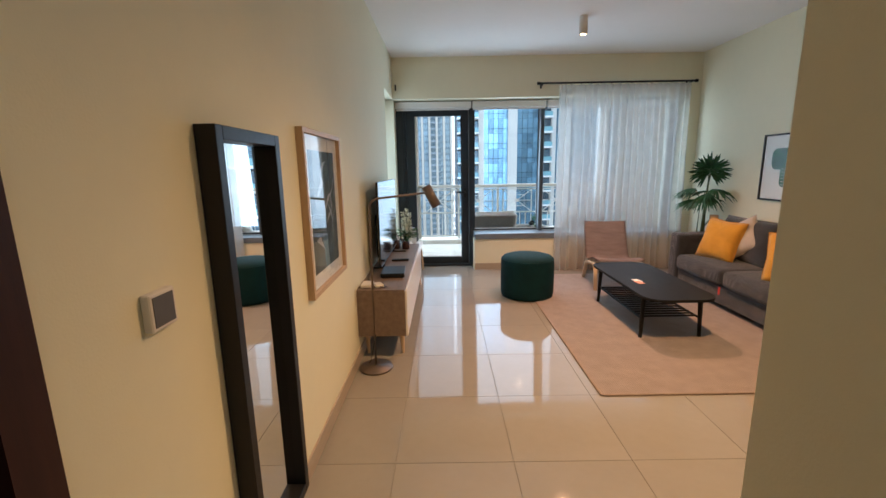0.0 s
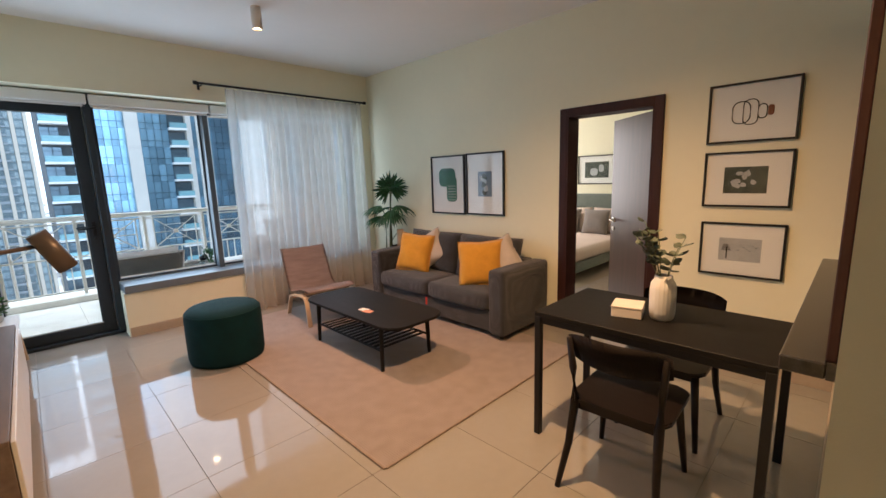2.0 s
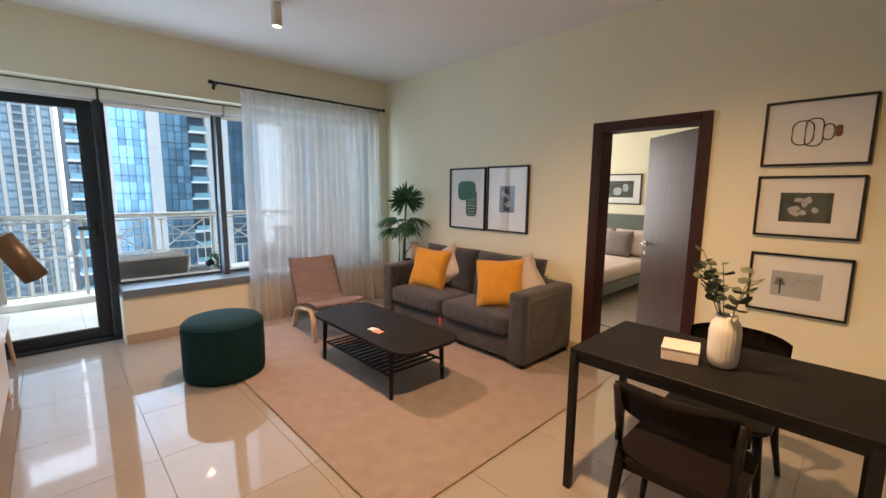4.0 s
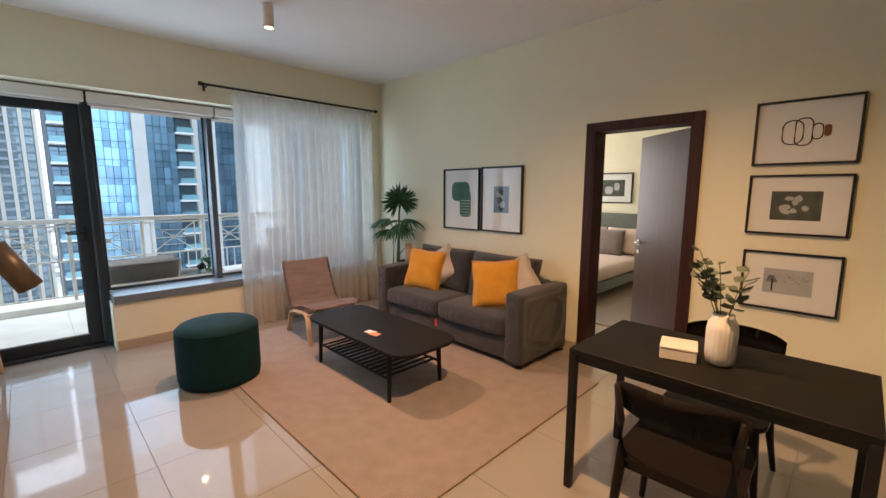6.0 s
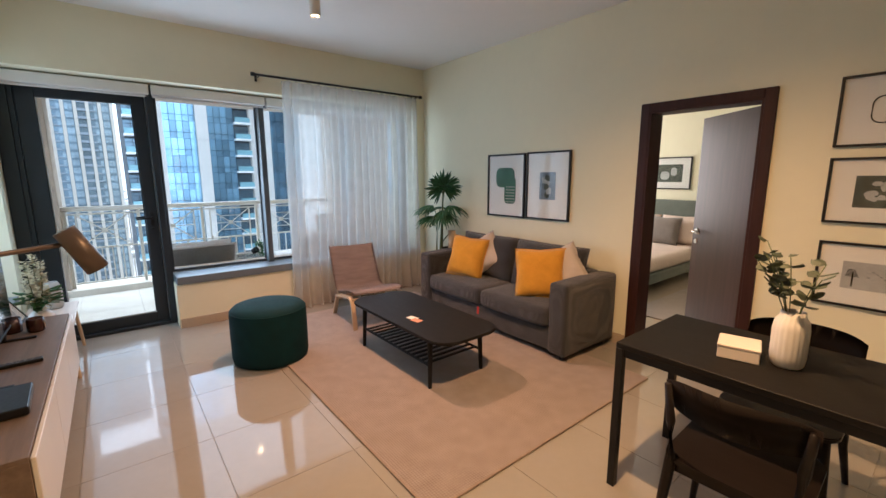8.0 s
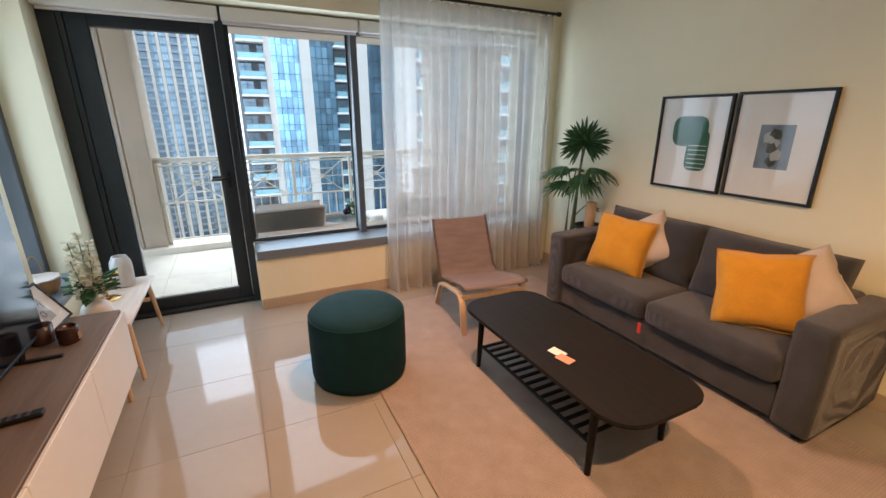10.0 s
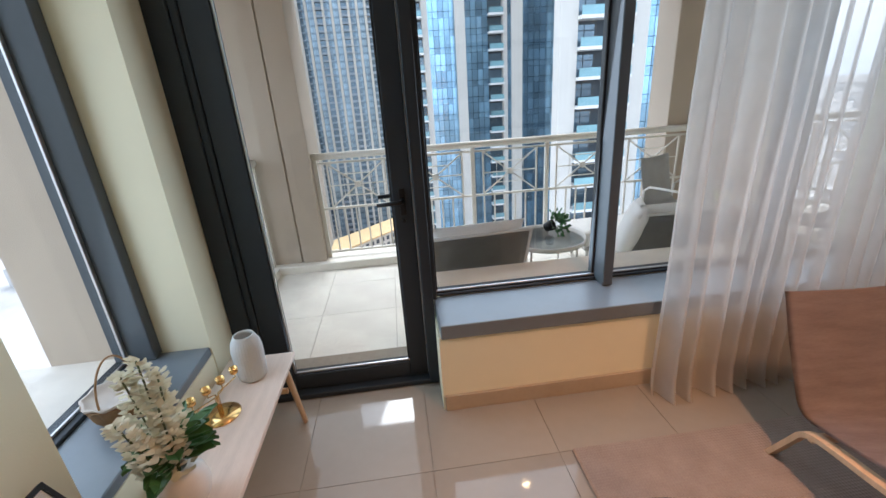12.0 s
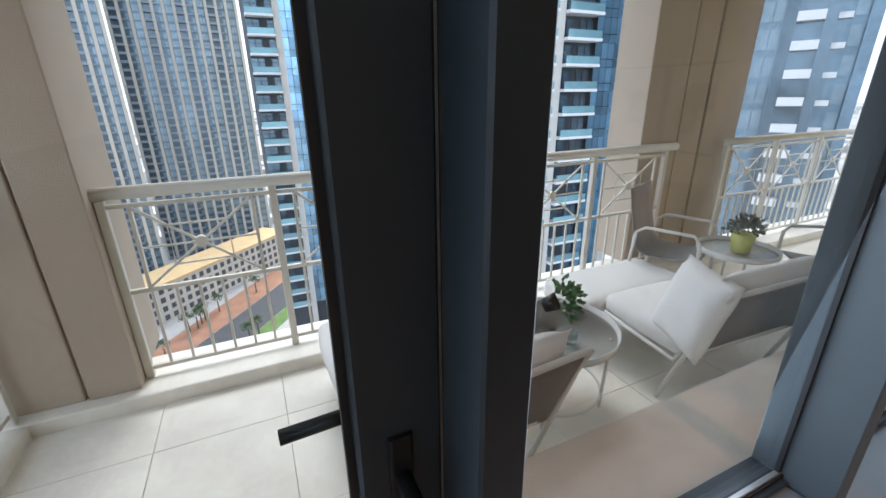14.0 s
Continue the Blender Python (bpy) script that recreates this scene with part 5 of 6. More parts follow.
# balcony ----------------------------------------------------------------
FZ = -0.01
bf = structure("balcony_floor", B(-0.80, 9.0, YO, 8.46, -0.25, FZ - 0.008), M_GROUT, "beige matt tile balcony floor")
structure("balcony_threshold", B(XL - 0.36, 1.08, 6.50, YO, -0.25, FZ - 0.002), M_BTILE, "beige stone strip outside the balcony door")
bm = B(-0.80, 9.0, 8.34, 8.75, -0.25, 0.07, bev=0.006)
structure("balcony_kerb_front", bm, M_BTILE, "beige tiled kerb under the balcony railing")
bm = B(-0.80, -0.39, YO, 8.34, -0.25, 0.07, bev=0.006)
structure("balcony_kerb_side", bm, M_BTILE, "beige tiled kerb under the side railing")
structure("balcony_ceiling", B(-1.6, 9.0, YO + 0.001, 8.95, 2.82, 3.0), M_STUCCO, "beige stucco balcony soffit")
structure("balcony_beam", B(-1.6, 9.0, 8.45, 8.95, 2.66, 2.819), M_STUCCO, "beige stucco edge beam of the balcony")


def column(x0, x1, y0, y1, joints):
    """A stucco column with recessed vertical joints and a small foot."""
    bm = bmesh.new()
    cuts = (x0, *joints, x1)
    for k in range(len(cuts) - 1):
        a, b = cuts[k] + (0.008 if k else 0), cuts[k + 1] - (0.008 if k < len(joints) else 0)
        box(bm, a, b, y0 + 0.008 * (k % 2), y1, 0.07, 2.659, bev=0.006)
    box(bm, x0 + 0.01, x1 - 0.01, y0 + 0.03, y1 - 0.01, 0.07, 2.659)
    return structure("balcony_column", bm, M_STUCCO, "beige stucco column with vertical joints")


column(-1.30, 0.07, 8.42, 9.0, (-0.655, -0.17))
column(3.84, 5.10, 8.62, 9.0, (4.29, 4.60))
# outer pier and ledge beside the side window, with the outer face of the house
structure("outer_pier", B(-0.985, -0.505, 6.30, 6.765, -6, 2.82), M_STUCCO, "beige stucco pier outside the side window")
structure("outer_ledge", B(-1.60, -0.46, 4.4, 6.30, 0.30, 0.44), M_LEDGE, "painted concrete ledge outside the side window")
structure("outer_wall", B(-0.70, -0.46, -3.0, 5.25, -6, 3.2), M_STUCCO, "beige stucco outer wall of the house")


def railing(name, m, bays, pitch, label):
    """A cream metal railing: round top rail, star panels above, pickets below."""
    r = thing(name, m, label, "railing", "balcony railings")
    L = bays * pitch
    part("top_rail", C((-0.03, 0, 1.125), (L + 0.12, 0, 1.125), 0.034, seg=16), M_RAILPAINT, r, smooth=True)
    part("rail_bar", B(0, L, -0.011, 0.011, 1.048, 1.068), M_RAILPAINT, r)
    part("rail_bar", B(0, L, -0.011, 0.011, 0.585, 0.607), M_RAILPAINT, r)
    part("rail_bar", B(0, L, -0.011, 0.011, 0.115, 0.137), M_RAILPAINT, r)
    post = finish("post", B(-0.02, 0.02, -0.02, 0.02, 0.07, 1.095, bev=0.003), M_RAILPAINT)
    pick = finish("picket", B(-0.007, 0.007, -0.007, 0.007, 0.137, 0.585), M_RAILPAINT)
    side = finish("panel_upright", B(-0.008, 0.008, -0.008, 0.008, 0.607, 1.048), M_RAILPAINT)
    hw, hh = pitch / 2 - 0.11, 0.2205
    cz = 0.8275
    dia = []
    for s in (-1, 1):
        dia.append(finish("star_diagonal", T([(-hw, 0, cz - s * hh), (hw, 0, cz + s * hh)], 0.008, seg=6), M_RAILPAINT))
    ring = finish("star_square", T([(-hw * 0.5, 0, cz - hh * 0.5), (hw * 0.5, 0, cz - hh * 0.5), (hw * 0.5, 0, cz + hh * 0.5), (-hw * 0.5, 0, cz + hh * 0.5)], 0.007, seg=6, closed=True), M_RAILPAINT)
    cross = finish("star_bar", T([(-hw, 0, cz), (hw, 0, cz)], 0.006, seg=6), M_RAILPAINT)
    boss = finish("star_boss", C((0, -0.014, cz), (0, 0.014, cz), 0.032, seg=14), M_RAILPAINT)

    def put(me, x):
        o = new(me.name, me)
        o.parent = r
        o.matrix_basis = pose(x, 0, 0)

    for k in range(bays + 1):
        put(post, k * pitch)
    for k in range(bays):
        c = (k + 0.5) * pitch
        for me in (*dia, ring, cross, boss):
            put(me, c)
        put(side, c - hw)
        put(side, c + hw)
        for j in range(1, 7):
            put(pick, k * pitch + pitch * j / 7)
    return r


railing("railing", pose(0.095, 8.53, 0), 5, 0.79, "cream painted metal balcony railing with star panels")
railing("railing", pose(4.86, 8.53, 0), 5, 0.79, "cream painted metal balcony railing with star panels")
railing("railing", pose(-0.46, 6.85, 0, 0, 0, 90), 2, 0.765, "cream painted side railing with star panels")


dlt = thing("balcony_downlight", pose(2.05, 7.82, 2.8195), "small round warm downlight recessed in the balcony soffit", "ceiling lamp")
part("trim_ring", lathe([(0.055, 0.0), (0.06, -0.004), (0.058, -0.010), (0.042, -0.012), (0.040, -0.004), (0.040, 0.0)], 32), M_WHITE, dlt, smooth=True)
part("lamp_glass", lathe([(0.0, -0.003), (0.040, -0.003), (0.036, -0.007), (0.0, -0.008)], 24), M_BULB, dlt, "glowing warm lamp")


# outdoor furniture
def outdoor_seat(m, w, label, pillow_at=None):
    """Faces +y: sling back at -y, tube frame, low seat with a white cushion."""
    s = thing("outdoor_armchair", m, label, "outdoor seat", "balcony seats")
    for x in (-1, 1):
        X = x * w / 2
        part("side_frame", T([(X, 0.62, 0.02), (X, 0.60, 0.30), (X, 0.10, 0.27), (X, -0.10, 0.72)], 0.013, seg=8), M_OUTFRAME, s, smooth=True)
        part("back_leg", T([(X, 0.16, 0.0), (X, -0.04, 0.58)], 0.013, seg=8), M_OUTFRAME, s, smooth=True)
    part("top_tube", T([(-w / 2, -0.10, 0.72), (w / 2, -0.10, 0.72)], 0.013, seg=8), M_OUTFRAME, s, smooth=True)
    part("front_tube", T([(-w / 2, 0.60, 0.30), (w / 2, 0.60, 0.30)], 0.013, seg=8), M_OUTFRAME, s, smooth=True)
    rows = [[(w / 2 * u * 0.985, -0.10 + 0.17 * f - 0.02 * (1 - u * u) * math.sin(math.pi * f), 0.72 - 0.44 * f) for u in [j / 6 - 1 for j in range(13)]] for f in [i / 6 for i in range(7)]]
    bm = sheet(bmesh.new(), rows)
    bmesh.ops.solidify(bm, geom=bm.faces[:], thickness=0.006)
    part("sling_back", bm, M_SLING, s, "grey mesh sling back", True)
    part("seat_cushion", soft_box(-w / 2 + 0.03, w / 2 - 0.03, 0.06, 0.66, 0.27, 0.40, 0.045, 0.02), M_OUTCUSH, s, "white seat cushion", True)
    bm = pillow(w - 0.06, 0.42, 0.16, pinch=0.04, seed=w)
    bmesh.ops.transform(bm, matrix=pose(0, 0.10, 0.38, 18), verts=bm.verts)
    part("back_cushion", bm, M_OUTCUSH, s, "white back cushion", True)
    return s


outdoor_seat(pose(1.42, 7.02, FZ, 0, 0, 4), 0.72, "grey sling outdoor armchair with white cushions, back to the window")
outdoor_seat(pose(3.08, 7.06, FZ, 0, 0, -3), 0.92, "wide grey sling outdoor seat with white cushions")
op = thing("outdoor_pillow", pose(2.60, 7.20, 0.37, 0, 0, 66), "white square pillow on the outdoor seat", "pillow")
bm = pillow(0.42, 0.42, 0.14, seed=7)
bmesh.ops.transform(bm, matrix=pose(0, 0, 0, 20), verts=bm.verts)
part("cover", bm, M_OUTCUSH, op, smooth=True)
db = thing("outdoor_footstool", pose(3.05, 7.90, FZ), "low white cushioned footrest before the wide outdoor seat", "footstool")
part("mattress", soft_box(-0.50, 0.42, -0.17, 0.28, 0.20, 0.36, 0.05, 0.02), M_OUTCUSH, db, smooth=True)
part("frame", B(-0.48, 0.40, -0.155, 0.265, 0.16, 0.20, bev=0.01), M_OUTFRAME, db)
for x in (-0.44, 0.36):
    for y in (-0.12, 0.23):
        part("leg", C((x, y, 0), (x, y, 0.16), 0.014), M_OUTFRAME, db)
ot = thing("outdoor_footstool", pose(1.40, 7.92, FZ), "low white cushioned footstool", "footstool")
part("cushion", soft_box(-0.40, 0.32, -0.28, 0.28, 0.24, 0.38, 0.045, 0.02), M_OUTCUSH, ot, smooth=True)
part("frame", B(-0.38, 0.30, -0.26, 0.26, 0.20, 0.24, bev=0.01), M_OUTFRAME, ot)
for x in (-0.35, 0.27):
    for y in (-0.23, 0.23):
        part("leg", C((x, y, 0), (x, y, 0.20), 0.013), M_OUTFRAME, ot)


def round_table(m, r, h, label):
    t = thing("outdoor_table", m, label, "table", "balcony tables")
    part("rim", lathe([(r - 0.012, h - 0.016), (r, h - 0.02), (r + 0.004, h + 0.018), (r - 0.004, h + 0.018), (r - 0.008, h - 0.004), (r - 0.012, h - 0.004), (r - 0.012, h - 0.016)], 48), M_OUTFRAME, t, smooth=True)
    top = part("tabletop", lathe([(0.0, h - 0.012), (r - 0.0125, h - 0.012), (r - 0.0125, h - 0.005), (0.0, h - 0.005)], 48), M_FROST, t, "pale translucent glass top")
    top.visible_shadow = False
    for k in range(4):
        a = math.pi / 4 + k * math.pi / 2
        part("leg", C((r * 0.82 * math.cos(a), r * 0.82 * math.sin(a), 0), (r * 0.86 * math.cos(a), r * 0.86 * math.sin(a), h - 0.014), 0.009), M_OUTFRAME, t, smooth=True)
    part("foot_ring", T([(r * 0.82 * math.cos(a), r * 0.82 * math.sin(a), 0.09) for a in [2 * math.pi * k / 32 for k in range(32)]], 0.007, seg=6, closed=True), M_OUTFRAME, t, smooth=True)
    return t


round_table(pose(2.10, 7.50, FZ), 0.32, 0.43, "low round pale metal table on the balcony")
round_table(pose(3.82, 7.66, FZ), 0.25, 0.53, "tall round pale metal side table on the balcony")


def pot_plant(m, r, h, pot_mat, leaf_mat, bush, count, seed, label, tip=0):
    p = thing("potted_plant", m, label, "plant", "balcony plants")
    part("pot", lathe([(0.0, 0.002), (r * 0.75, 0.0), (r, h), (r * 0.92, h), (r * 0.85, h * 0.8), (0.0, h * 0.8)], 24), pot_mat, p, smooth=True)
    q = random.Random(seed)
    bm = bmesh.new()
    for k in range(count):
        a, b = q.uniform(0, 6.28), q.uniform(0.15, 1.45)
        d = Vector((math.cos(a) * math.cos(b), math.sin(a) * math.cos(b), math.sin(b)))
        c = Vector((0, 0, h)) + d * bush * q.uniform(0.35, 1.0)
        u = d.cross(Vector((q.uniform(-1, 1), q.uniform(-1, 1), q.uniform(-1, 1)))).normalized()
        L = bush * 0.28
        sheet(bm, [[c + d * L * f - u * w * L, c + d * L * f, c + d * L * f + u * w * L] for f, w in ((0, 0.05), (0.5, 0.38), (1.0, 0.04))])
    part("foliage", bm, leaf_mat, p, "dense small green leaves")
    return p


pot_plant(pose(2.15, 7.66, 0.468 + FZ, 0, 62, -35), 0.05, 0.08, M_BLACK, M_LEAF3, 0.13, 150, 1, "bushy green plant in a dark pot tipped over on a table")
pot_plant(pose(3.80, 7.63, 0.527 + FZ), 0.075, 0.13, M_YPOT, M_LEAF2, 0.12, 190, 2, "grey-green plant in a lime yellow pot")
ogl = thing("drinking_glass", pose(2.08, 7.36, 0.427 + FZ), "clear glass on the low balcony table", "glass")
part("bowl", lathe([(0.0, 0.004), (0.03, 0.0), (0.035, 0.03), (0.035, 0.06), (0.033, 0.06), (0.032, 0.03), (0.0, 0.008)], 24), M_CLEAR, ogl, smooth=True)


def tube_chair(m, label):
    """Faces -x: a white tube frame with a mesh shell."""
    c = thing("outdoor_chair", m, label, "chair", "balcony chairs")
    for y in (-0.24, 0.24):
        part("side_frame", T([(-0.26, y, 0), (-0.24, y, 0.60), (-0.20, y, 0.645), (0.12, y, 0.645), (0.18, y, 0.60), (0.24, y, 0)], 0.012, seg=8), M_OUTFRAME, c, smooth=True)
    prof = smooth_line([(-0.24, 0.45), (-0.05, 0.42), (0.14, 0.43), (0.20, 0.55), (0.27, 0.90)], 4)
    bm = sheet(bmesh.new(), [[(0.215 * u, q.x, q.y + 0.015 * u * u) for u in (-1, -0.6, -0.2, 0.2, 0.6, 1)] for q in prof])
    bmesh.ops.transform(bm, matrix=pose(0, 0, 0, 0, 0, -90), verts=bm.verts)
    bmesh.ops.solidify(bm, geom=bm.faces[:], thickness=0.008)
    part("shell", bm, M_SLING, c, "grey mesh seat shell", True)
    return c


ch = tube_chair(pose(3.62, 8.03, FZ, 0, 0, 112), "white tube balcony chair with a grey mesh shell")
copy_thing(ch, pose(4.35, 7.30, FZ, 0, 0, -35))

# balcony tiles
bt = {}
for i in range(-2, 14):
    for j in range(0, 3):
        x0, x1 = -0.43 + 0.6 * i, -0.43 + 0.6 * (i + 1)
        y0, y1 = YO + 0.0 + 0.6 * j, min(YO + 0.6 * (j + 1), 8.34)
        if x1 < -0.42 or y1 - y0 < 0.03:
            continue
        key = round(y1 - y0, 3)
        if key not in bt:
            bt[key] = finish("tile", B(0.0015, 0.5985, 0.0015, key - 0.0015, -0.007, 0, bev=0.001), M_BTILE)
        o = new("tile", bt[key])
        o.parent = bf
        o.matrix_basis = pose(x0, y0, FZ)

# the city ---------------------------------------------------------------
GZ = -75.0
M_GROUND = mat("hazy_city_ground", (0.34, 0.32, 0.30), 0.95, vary=0.35, scale=0.02)
M_PIER = mat("cream_tower_cladding", (0.58, 0.55, 0.50), 0.7, vary=0.05, scale=0.3)
M_PIER2 = mat("sand_tower_cladding", (0.47, 0.43, 0.37), 0.8, vary=0.06, scale=0.3)
M_TGLASS = mat("blue_curtain_glass", (0.26, 0.42, 0.56), 0.07, metal=0.75, vary=0.35, scale=0.15, random=0.35)
M_TGLASS2 = mat("dark_tower_glass", (0.15, 0.21, 0.26), 0.12, metal=0.4, vary=0.35, scale=0.12, random=0.35)
M_BAYGLASS = mat("hazy_grey_blue_glass", (0.24, 0.31, 0.36), 0.2, metal=0.4, vary=0.3, scale=0.12)
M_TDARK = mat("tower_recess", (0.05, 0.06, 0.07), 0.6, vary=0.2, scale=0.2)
M_BAND = mat("grey_balcony_band", (0.20, 0.23, 0.26), 0.5, vary=0.15, scale=0.2)
M_SLAB = mat("white_balcony_slab", (0.72, 0.71, 0.69), 0.7, vary=0.04, scale=0.5)
M_RGLASS = mat("pale_green_rail_glass", (0.22, 0.38, 0.42), 0.1, metal=0.2, vary=0.2, scale=0.4, random=0.2)
structure("ground", B(-4000, 4000, -1500, 4500, GZ - 2, GZ), M_GROUND, "hazy city ground far below")

H = 3.65


def unit_mesh(w):
    """One balcony storey: slab, glass railing, window wall with dark mullions, of that width."""
    slab = finish("slab", B(0, w, -0.9, 1.6, 0, 0.42), M_SLAB)
    rail = finish("rail_glass", B(0.1, w - 0.1, -0.86, -0.80, 0.42, 1.5), M_RGLASS)
    bm = bmesh.new()
    n = max(2, round(w / 1.5))
    for k in range(n):
        if n > 3 and k == n // 2:
            continue
        box(bm, w * k / n + 0.06, w * (k + 1) / n - 0.06, 1.45, 1.55, 0.5, 2.45)
        box(bm, w * k / n + 0.06, w * (k + 1) / n - 0.06, 1.45, 1.55, 2.55, 3.2)
    return slab, rail, finish("window", bm, M_TGLASS2)


def put_at(me, parent, x, y, z):
    o = new(me.name, me)
    o.parent = parent
    o.matrix_basis = pose(x, y, z)
    return o


panes = {}


def tower(y, label, cores, piers, balconies, bays, floors, z0):
    """A tower front at y: clad piers, balcony stacks and glazed bays, each given by its x from and to."""
    t = thing("tower", pose(0, y, 0), label, "building", "towers across the street")
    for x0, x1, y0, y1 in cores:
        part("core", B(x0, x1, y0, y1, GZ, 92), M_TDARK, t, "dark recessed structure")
        # unseen back panel, added so glass behind reflects cream instead of dark
        part("rear_wall", B(x0, x1, y1, y1 + 0.3, GZ, 92), M_PIER, t, "unseen cream panel added to brighten reflections")
    for x0, x1 in piers:
        part("pier", B(x0, x1, 0.0, 2.2, GZ, 92), M_PIER, t, "cream clad pier")
    for x0, x1 in balconies:
        trio = unit_mesh(x1 - x0)
        for f in floors:
            for me in trio:
                put_at(me, t, x0, 0, z0 + f * H)
    for x0, x1 in bays:
        n = max(1, round((x1 - x0) / 1.35))
        w = (x1 - x0) / n
        key = round(w, 3)
        if key not in panes:
            bm = B(0.04, w - 0.04, 0.5, 0.6, 0.06, 1.25)
            box(bm, 0.04, w - 0.04, 0.5, 0.6, 1.33, H)
            panes[key] = finish("pane", bm, M_TGLASS)
        for f in floors:
            for k in range(n):
                put_at(panes[key], t, x0 + k * w, 0, z0 + f * H)
    return t


tower(62, "pale residential tower with wide glass-fronted balconies", ((25.6, 59.5, 1.6, 4.0), (46, 59.5, 4.0, 26)),
      ((23.5, 25.9), (33.3, 35.6), (45.0, 46.8), (59.0, 60.4)), ((25.9, 33.3), (39.0, 45.0), (46.8, 53.6)), ((35.6, 39.0), (53.6, 59.0)), range(-16, 11), 2.0)
tower(108, "tall pale tower with blue glass bays and small balconies", ((4.2, 62, 1.6, 26),),
      ((9.6, 10.9), (17.0, 19.3), (28.0, 29.0), (30.0, 32.6), (44, 46)), ((4.2, 9.6), (24.6, 28.0)), ((10.9, 17.0), (19.3, 24.6), (29.0, 30.0), (32.6, 44.0)), range(-14, 20), 2.6)


def far_tower(m, w, d, top, bays, label, fin_mat, seed):
    """A distant slim tower: fins, floor bands, and window bays joined where they are too small to tell apart."""
    t = thing("tower", m, label, "building", "distant towers")
    part("core", B(-w / 2, w / 2, 0.8, d, GZ, top), M_TGLASS2, t, "dark blue glass body")
    q = random.Random(seed)
    pitch = w / bays
    for k in range(bays + 1):
        x = -w / 2 + k * pitch
        part("fin", B(x - 0.6, x + 0.6, -0.6, 1.0, GZ, top + (2 if k % 3 else 0)), fin_mat, t, "sand coloured vertical fin")
    n = int((top - GZ) / 3.4)
    vs, fs = [], []

    def quick(vs, fs, x0, x1, y0, y1, z0, z1):
        b = len(vs)
        vs += [(x, y, z) for z in (z0, z1) for x, y in ((x0, y0), (x1, y0), (x1, y1), (x0, y1))]
        fs += [(b, b + 1, b + 5, b + 4), (b + 1, b + 2, b + 6, b + 5), (b + 3, b, b + 4, b + 7), (b + 4, b + 5, b + 6, b + 7), (b, b + 3, b + 2, b + 1)]

    ws, wf = [], []
    for k in range(bays):
        x = -w / 2 + k * pitch
        kind = k % 3
        for i in range(n):
            z = GZ + i * 3.4
            if kind == 0:
                quick(vs, fs, x + 0.6, x + pitch - 0.6, -0.9, 0.8, z, z + 1.1)
            elif kind == 1:
                quick(vs, fs, x + 0.6, x + pitch * 0.5, 0.1, 0.8, z, z + 0.7)
                quick(ws, wf, x + pitch * 0.5 + 0.1, x + pitch - 0.7, 0.55, 0.79, z + 0.2, z + 2.6)
            else:
                quick(ws, wf, x + 0.8, x + pitch * 0.5, 0.55, 0.79, z + 0.3, z + 2.8)
                quick(ws, wf, x + pitch * 0.5 + 0.15, x + pitch - 0.8, 0.55, 0.79, z + 0.3, z + 2.8)
    for name, v, f, mt in (("balcony_bands", vs, fs, M_BAND if fin_mat is M_PIER2 else M_SLAB), ("window_rows", ws, wf, M_BAYGLASS)):
        me = bpy.data.meshes.new(name)
        me.from_pydata(v, [], f)
        me.materials.append(mt)
        o = new(name, me)
        o.parent = t
        o["kind"] = "stuff"
    return t


far_tower(pose(-19.5, 246, 0, 0, 0, 4), 50, 30, 120, 12, "tall dark glass tower with sand coloured fins", M_PIER2, 1)
far_tower(pose(-49, 205, 0, 0, 0, 12), 20, 24, 110, 6, "dark glass tower beside the larger one", M_PIER2, 2)
far_tower(pose(66, 44, 0, 0, 0, -62), 20, 14, 80, 5, "blue glass tower with white balcony edges", M_TGLASS2, 3)

# low building with a sand coloured roof, road, planting
lb = thing("low_building", pose(-20, 196, GZ, 0, 0, 46), "long low building with a sand coloured flat roof", "building")
part("walls", B(-38, 38, -7, 7, 0, 14.2), M_PIER2, lb)
part("roof", B(-38.5, 38.5, -7.5, 7.5, 14.2, 15.0), mat("sandy_roof", (0.58, 0.40, 0.20), 0.9, vary=0.12, scale=0.3), lb, "sand coloured flat roof")
wn_ = finish("window", B(-0.9, 0.9, -7.1, -6.9, 0, 2.0), M_TDARK)
for k in range(22):
    for f in range(4):
        put_at(wn_, lb, -36 + 3.4 * k, 0, 1.0 + 3.4 * f)
structure("road", B(-7, 7, -160, 160, 0.02, 0.06), mat("asphalt", (0.06, 0.06, 0.062), 0.9, vary=0.2, scale=0.3), "asphalt road far below").matrix_basis = pose(2, 172, GZ, 0, 0, -36)
structure("planting_strip", B(-19, -7.2, -160, 160, 0.02, 0.08), mat("red_soil", (0.30, 0.15, 0.09), 0.95, vary=0.25, scale=0.2), "reddish paved strip beside the road").matrix_basis = pose(2, 172, GZ, 0, 0, -36)
structure("verge", B(7.2, 13, -160, 160, 0.02, 0.08), mat("grass_verge", (0.10, 0.16, 0.04), 0.95, vary=0.3, scale=0.3), "grass verge beside the road").matrix_basis = pose(2, 172, GZ, 0, 0, -36)


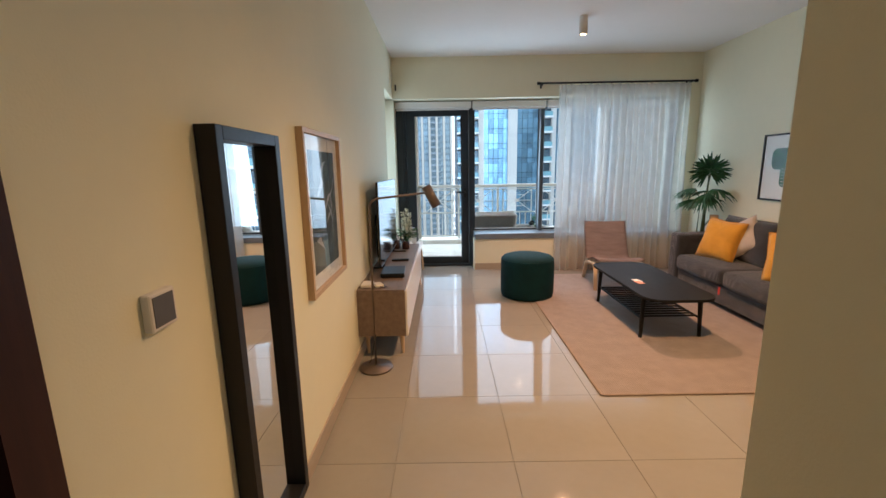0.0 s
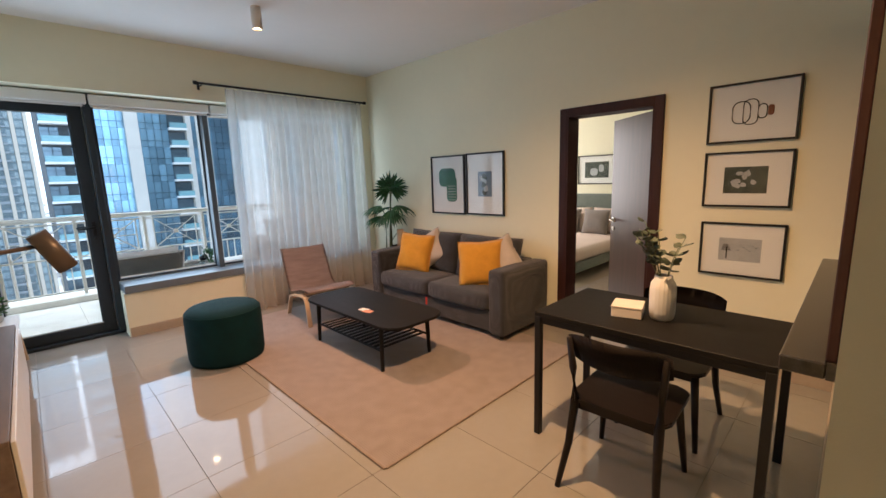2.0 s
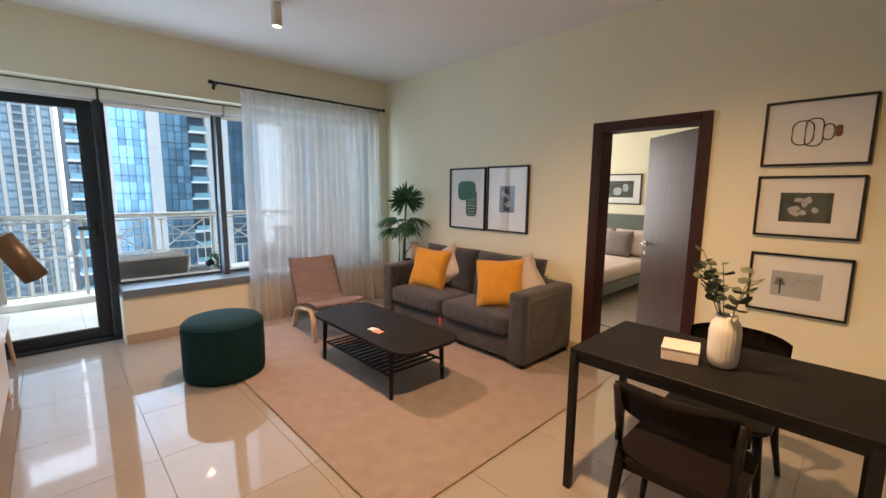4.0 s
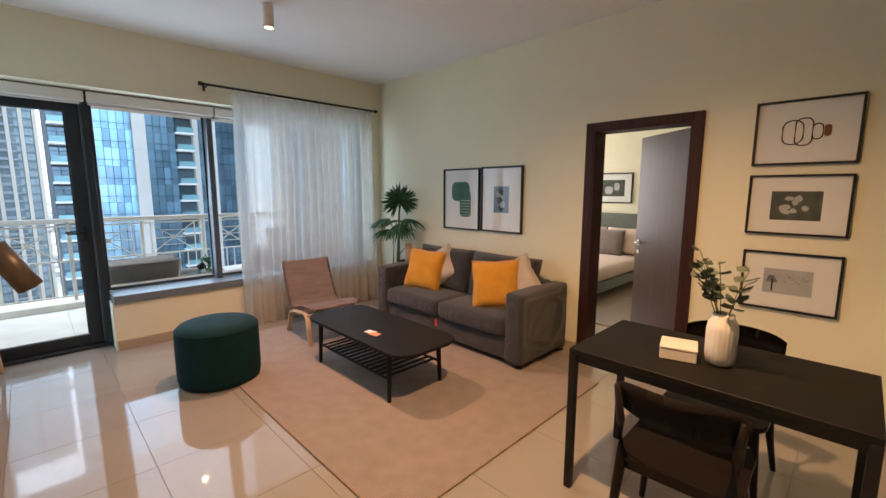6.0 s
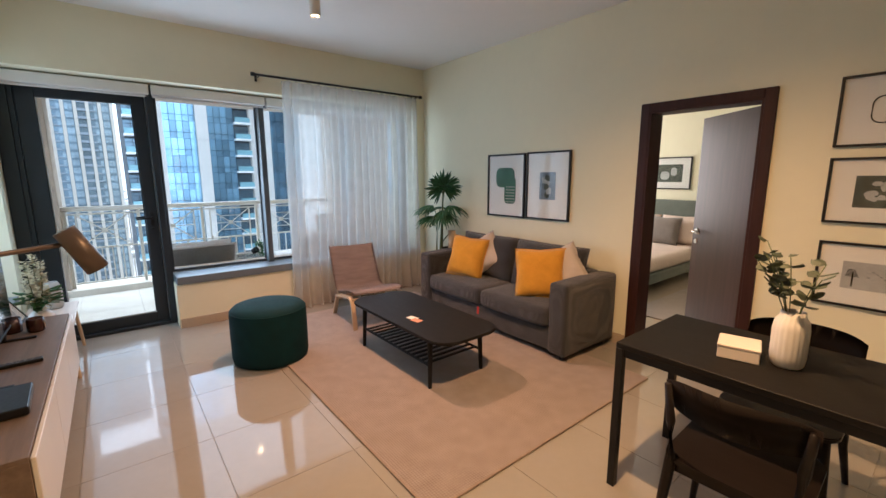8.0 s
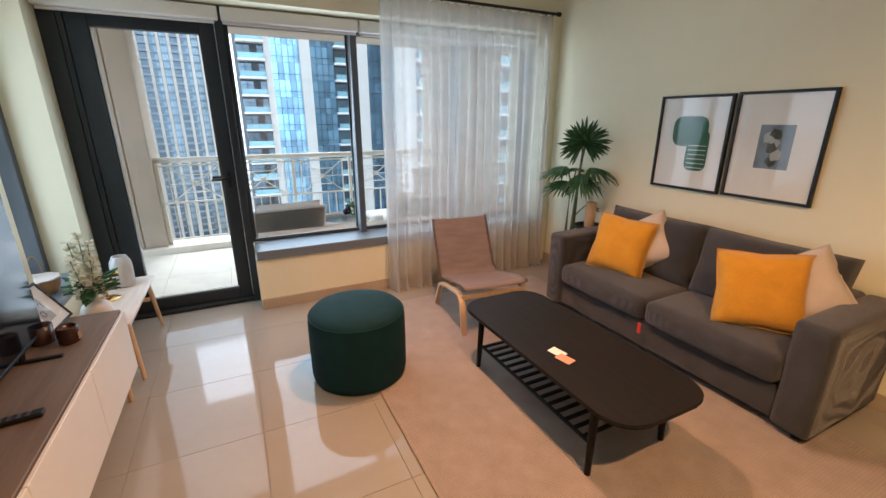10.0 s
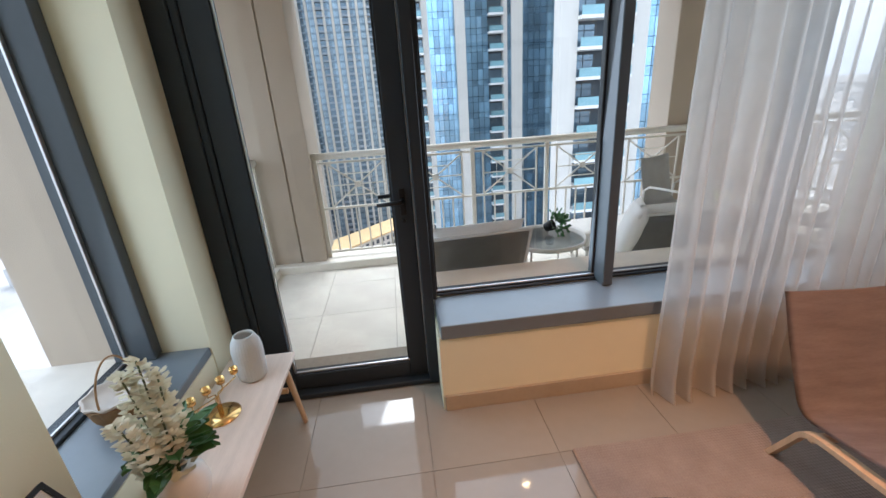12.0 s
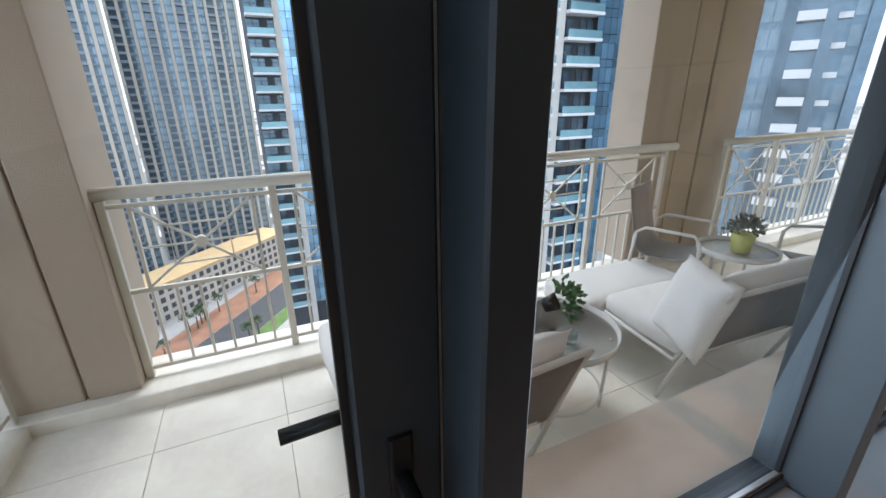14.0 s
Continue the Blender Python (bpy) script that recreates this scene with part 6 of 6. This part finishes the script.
def palm_tree(m, seed):
    t = thing("street_tree", m, "leafy green street tree far below", "tree", "street trees")
    q = random.Random(seed)
    part("trunk", C((0, 0, 0), (0.1, 0, 4.5), 0.32, 0.18, seg=8), mat("bark", (0.12, 0.09, 0.06), 0.9, vary=0.3, scale=2) if "bark" not in bpy.data.materials else bpy.data.materials["bark"], t)
    bm = bmesh.new()
    for k in range(150):
        a, b = q.uniform(0, 6.28), q.uniform(-0.3, 1.5)
        d = Vector((math.cos(a) * math.cos(b), math.sin(a) * math.cos(b), 0.75 * math.sin(b)))
        c = Vector((0.1, 0, 5.4)) + d * 2.6 * q.uniform(0.3, 1.0)
        u = d.cross(Vector((q.uniform(-1, 1), q.uniform(-1, 1), q.uniform(-1, 1)))).normalized()
        v = u.cross(d)
        s = q.uniform(0.35, 0.75)
        sheet(bm, [[c - u * s - v * s * 0.3, c - u * s * 0.4 + d * s * 0.4], [c + u * s * 0.4 + v * s * 0.3, c + u * s + d * s * 0.3]])
    part("crown", bm, bpy.data.materials["city_foliage"], t)
    return t


mat("city_foliage", (0.06, 0.10, 0.04), 0.8, vary=0.5, scale=0.8)
tree = palm_tree(pose(-25, 160, GZ), 1)
q = random.Random(5)
for k in range(34):
    s, off = q.uniform(-70, 90), q.choice((-9.5, -12.5, -16, 9.8, -24, -28))
    p = pose(2, 172, GZ, 0, 0, -36) @ pose(off + q.uniform(-1, 1), s, 0.08, 0, 0, q.uniform(0, 360))
    copy_thing(tree, p)


def car(m, paint, label):
    c = thing("car", m, label, "car", "cars on the road")
    part("body", B(-0.9, 0.9, -2.2, 2.2, 0.3, 0.9, bev=0.12, seg=2), paint, c)
    part("cabin", B(-0.75, 0.75, -1.3, 1.0, 0.9, 1.45, bev=0.18, seg=2), M_TDARK, c)
    for x in (-0.88, 0.88):
        for y in (-1.35, 1.35):
            part("wheel", C((x - 0.1, y, 0.32), (x + 0.1, y, 0.32), 0.32, seg=14), M_BLACK, c)
    return c


for k, (off, s, mt, lab) in enumerate(((3.2, 14, M_SLAB, "white car on the road far below"), (-3.4, 38, M_POTGREY, "grey car on the road far below"), (3.4, 52, M_SLAB, "white van on the road far below"))):
    car(pose(2, 172, GZ, 0, 0, -36) @ pose(off, s, 0.06), mt, lab)
structure("pool", B(-16, 16, -8, 8, 0.05, 0.3), mat("pool_water", (0.05, 0.62, 0.66), 0.08, vary=0.1, scale=0.4), "turquoise swimming pool far below").matrix_basis = pose(222, 96, GZ, 0, 0, 20)

# far low houses, too many to count
q = random.Random(9)
vs, fs = [], []
for k in range(900):
    a, r = radians(q.uniform(-40, 80)), 280 + 2600 * q.random() ** 1.3
    x, y = r * math.sin(a), r * math.cos(a)
    w, d, h = q.uniform(8, 30), q.uniform(8, 30), q.uniform(4, 16) * (1 + 1.5 * (q.random() < 0.06))
    b = len(vs)
    vs += [(x + i * w / 2, y + j * d / 2, GZ + z) for z in (0, h) for i, j in ((-1, -1), (1, -1), (1, 1), (-1, 1))]
    fs += [(b, b + 1, b + 5, b + 4), (b + 1, b + 2, b + 6, b + 5), (b + 3, b, b + 4, b + 7), (b + 4, b + 5, b + 6, b + 7)]
me = bpy.data.meshes.new("far_houses")
me.from_pydata(vs, [], fs)
M_FARH = mat("far_house_render", (0.50, 0.48, 0.46), 0.9, vary=0.25, scale=0.02)
me.materials.append(M_FARH)
tagged(new("far_houses", me), "sprawl of pale low houses in the hazy distance", "buildings", kind="stuff")

# floor tiles ------------------------------------------------------------
TX, TY = 0.605, 0.626


def tile_mesh(name, w, d, material, z0=-0.005, z1=0.0):
    bm = B(0.0011, w - 0.0011, 0.0011, d - 0.0011, z0, z1, bev=0.0006)
    return finish(name, bm, material)


full = tile_mesh("tile", TX, TY, M_TILE)
cache = {}
for i in range(-3, 7):
    for j in range(-7, 8):
        x0, x1 = 0.92 + TX * i, 0.92 + TX * (i + 1)
        y0, y1 = 1.95 + TY * j, 1.95 + TY * (j + 1)
        x0, x1, y0, y1 = max(x0, XL), min(x1, XR), max(y0, -2.2), min(y1, 6.33)
        if x1 - x0 < 0.02 or y1 - y0 < 0.02:
            continue
        key = (round(x1 - x0, 3), round(y1 - y0, 3))
        if key not in cache:
            cache[key] = full if key == (TX, TY) else tile_mesh("tile", x1 - x0, y1 - y0, M_TILE)
        t = new("tile", cache[key])
        t.parent = floor
        t.matrix_basis = pose(x0, y0, 0)
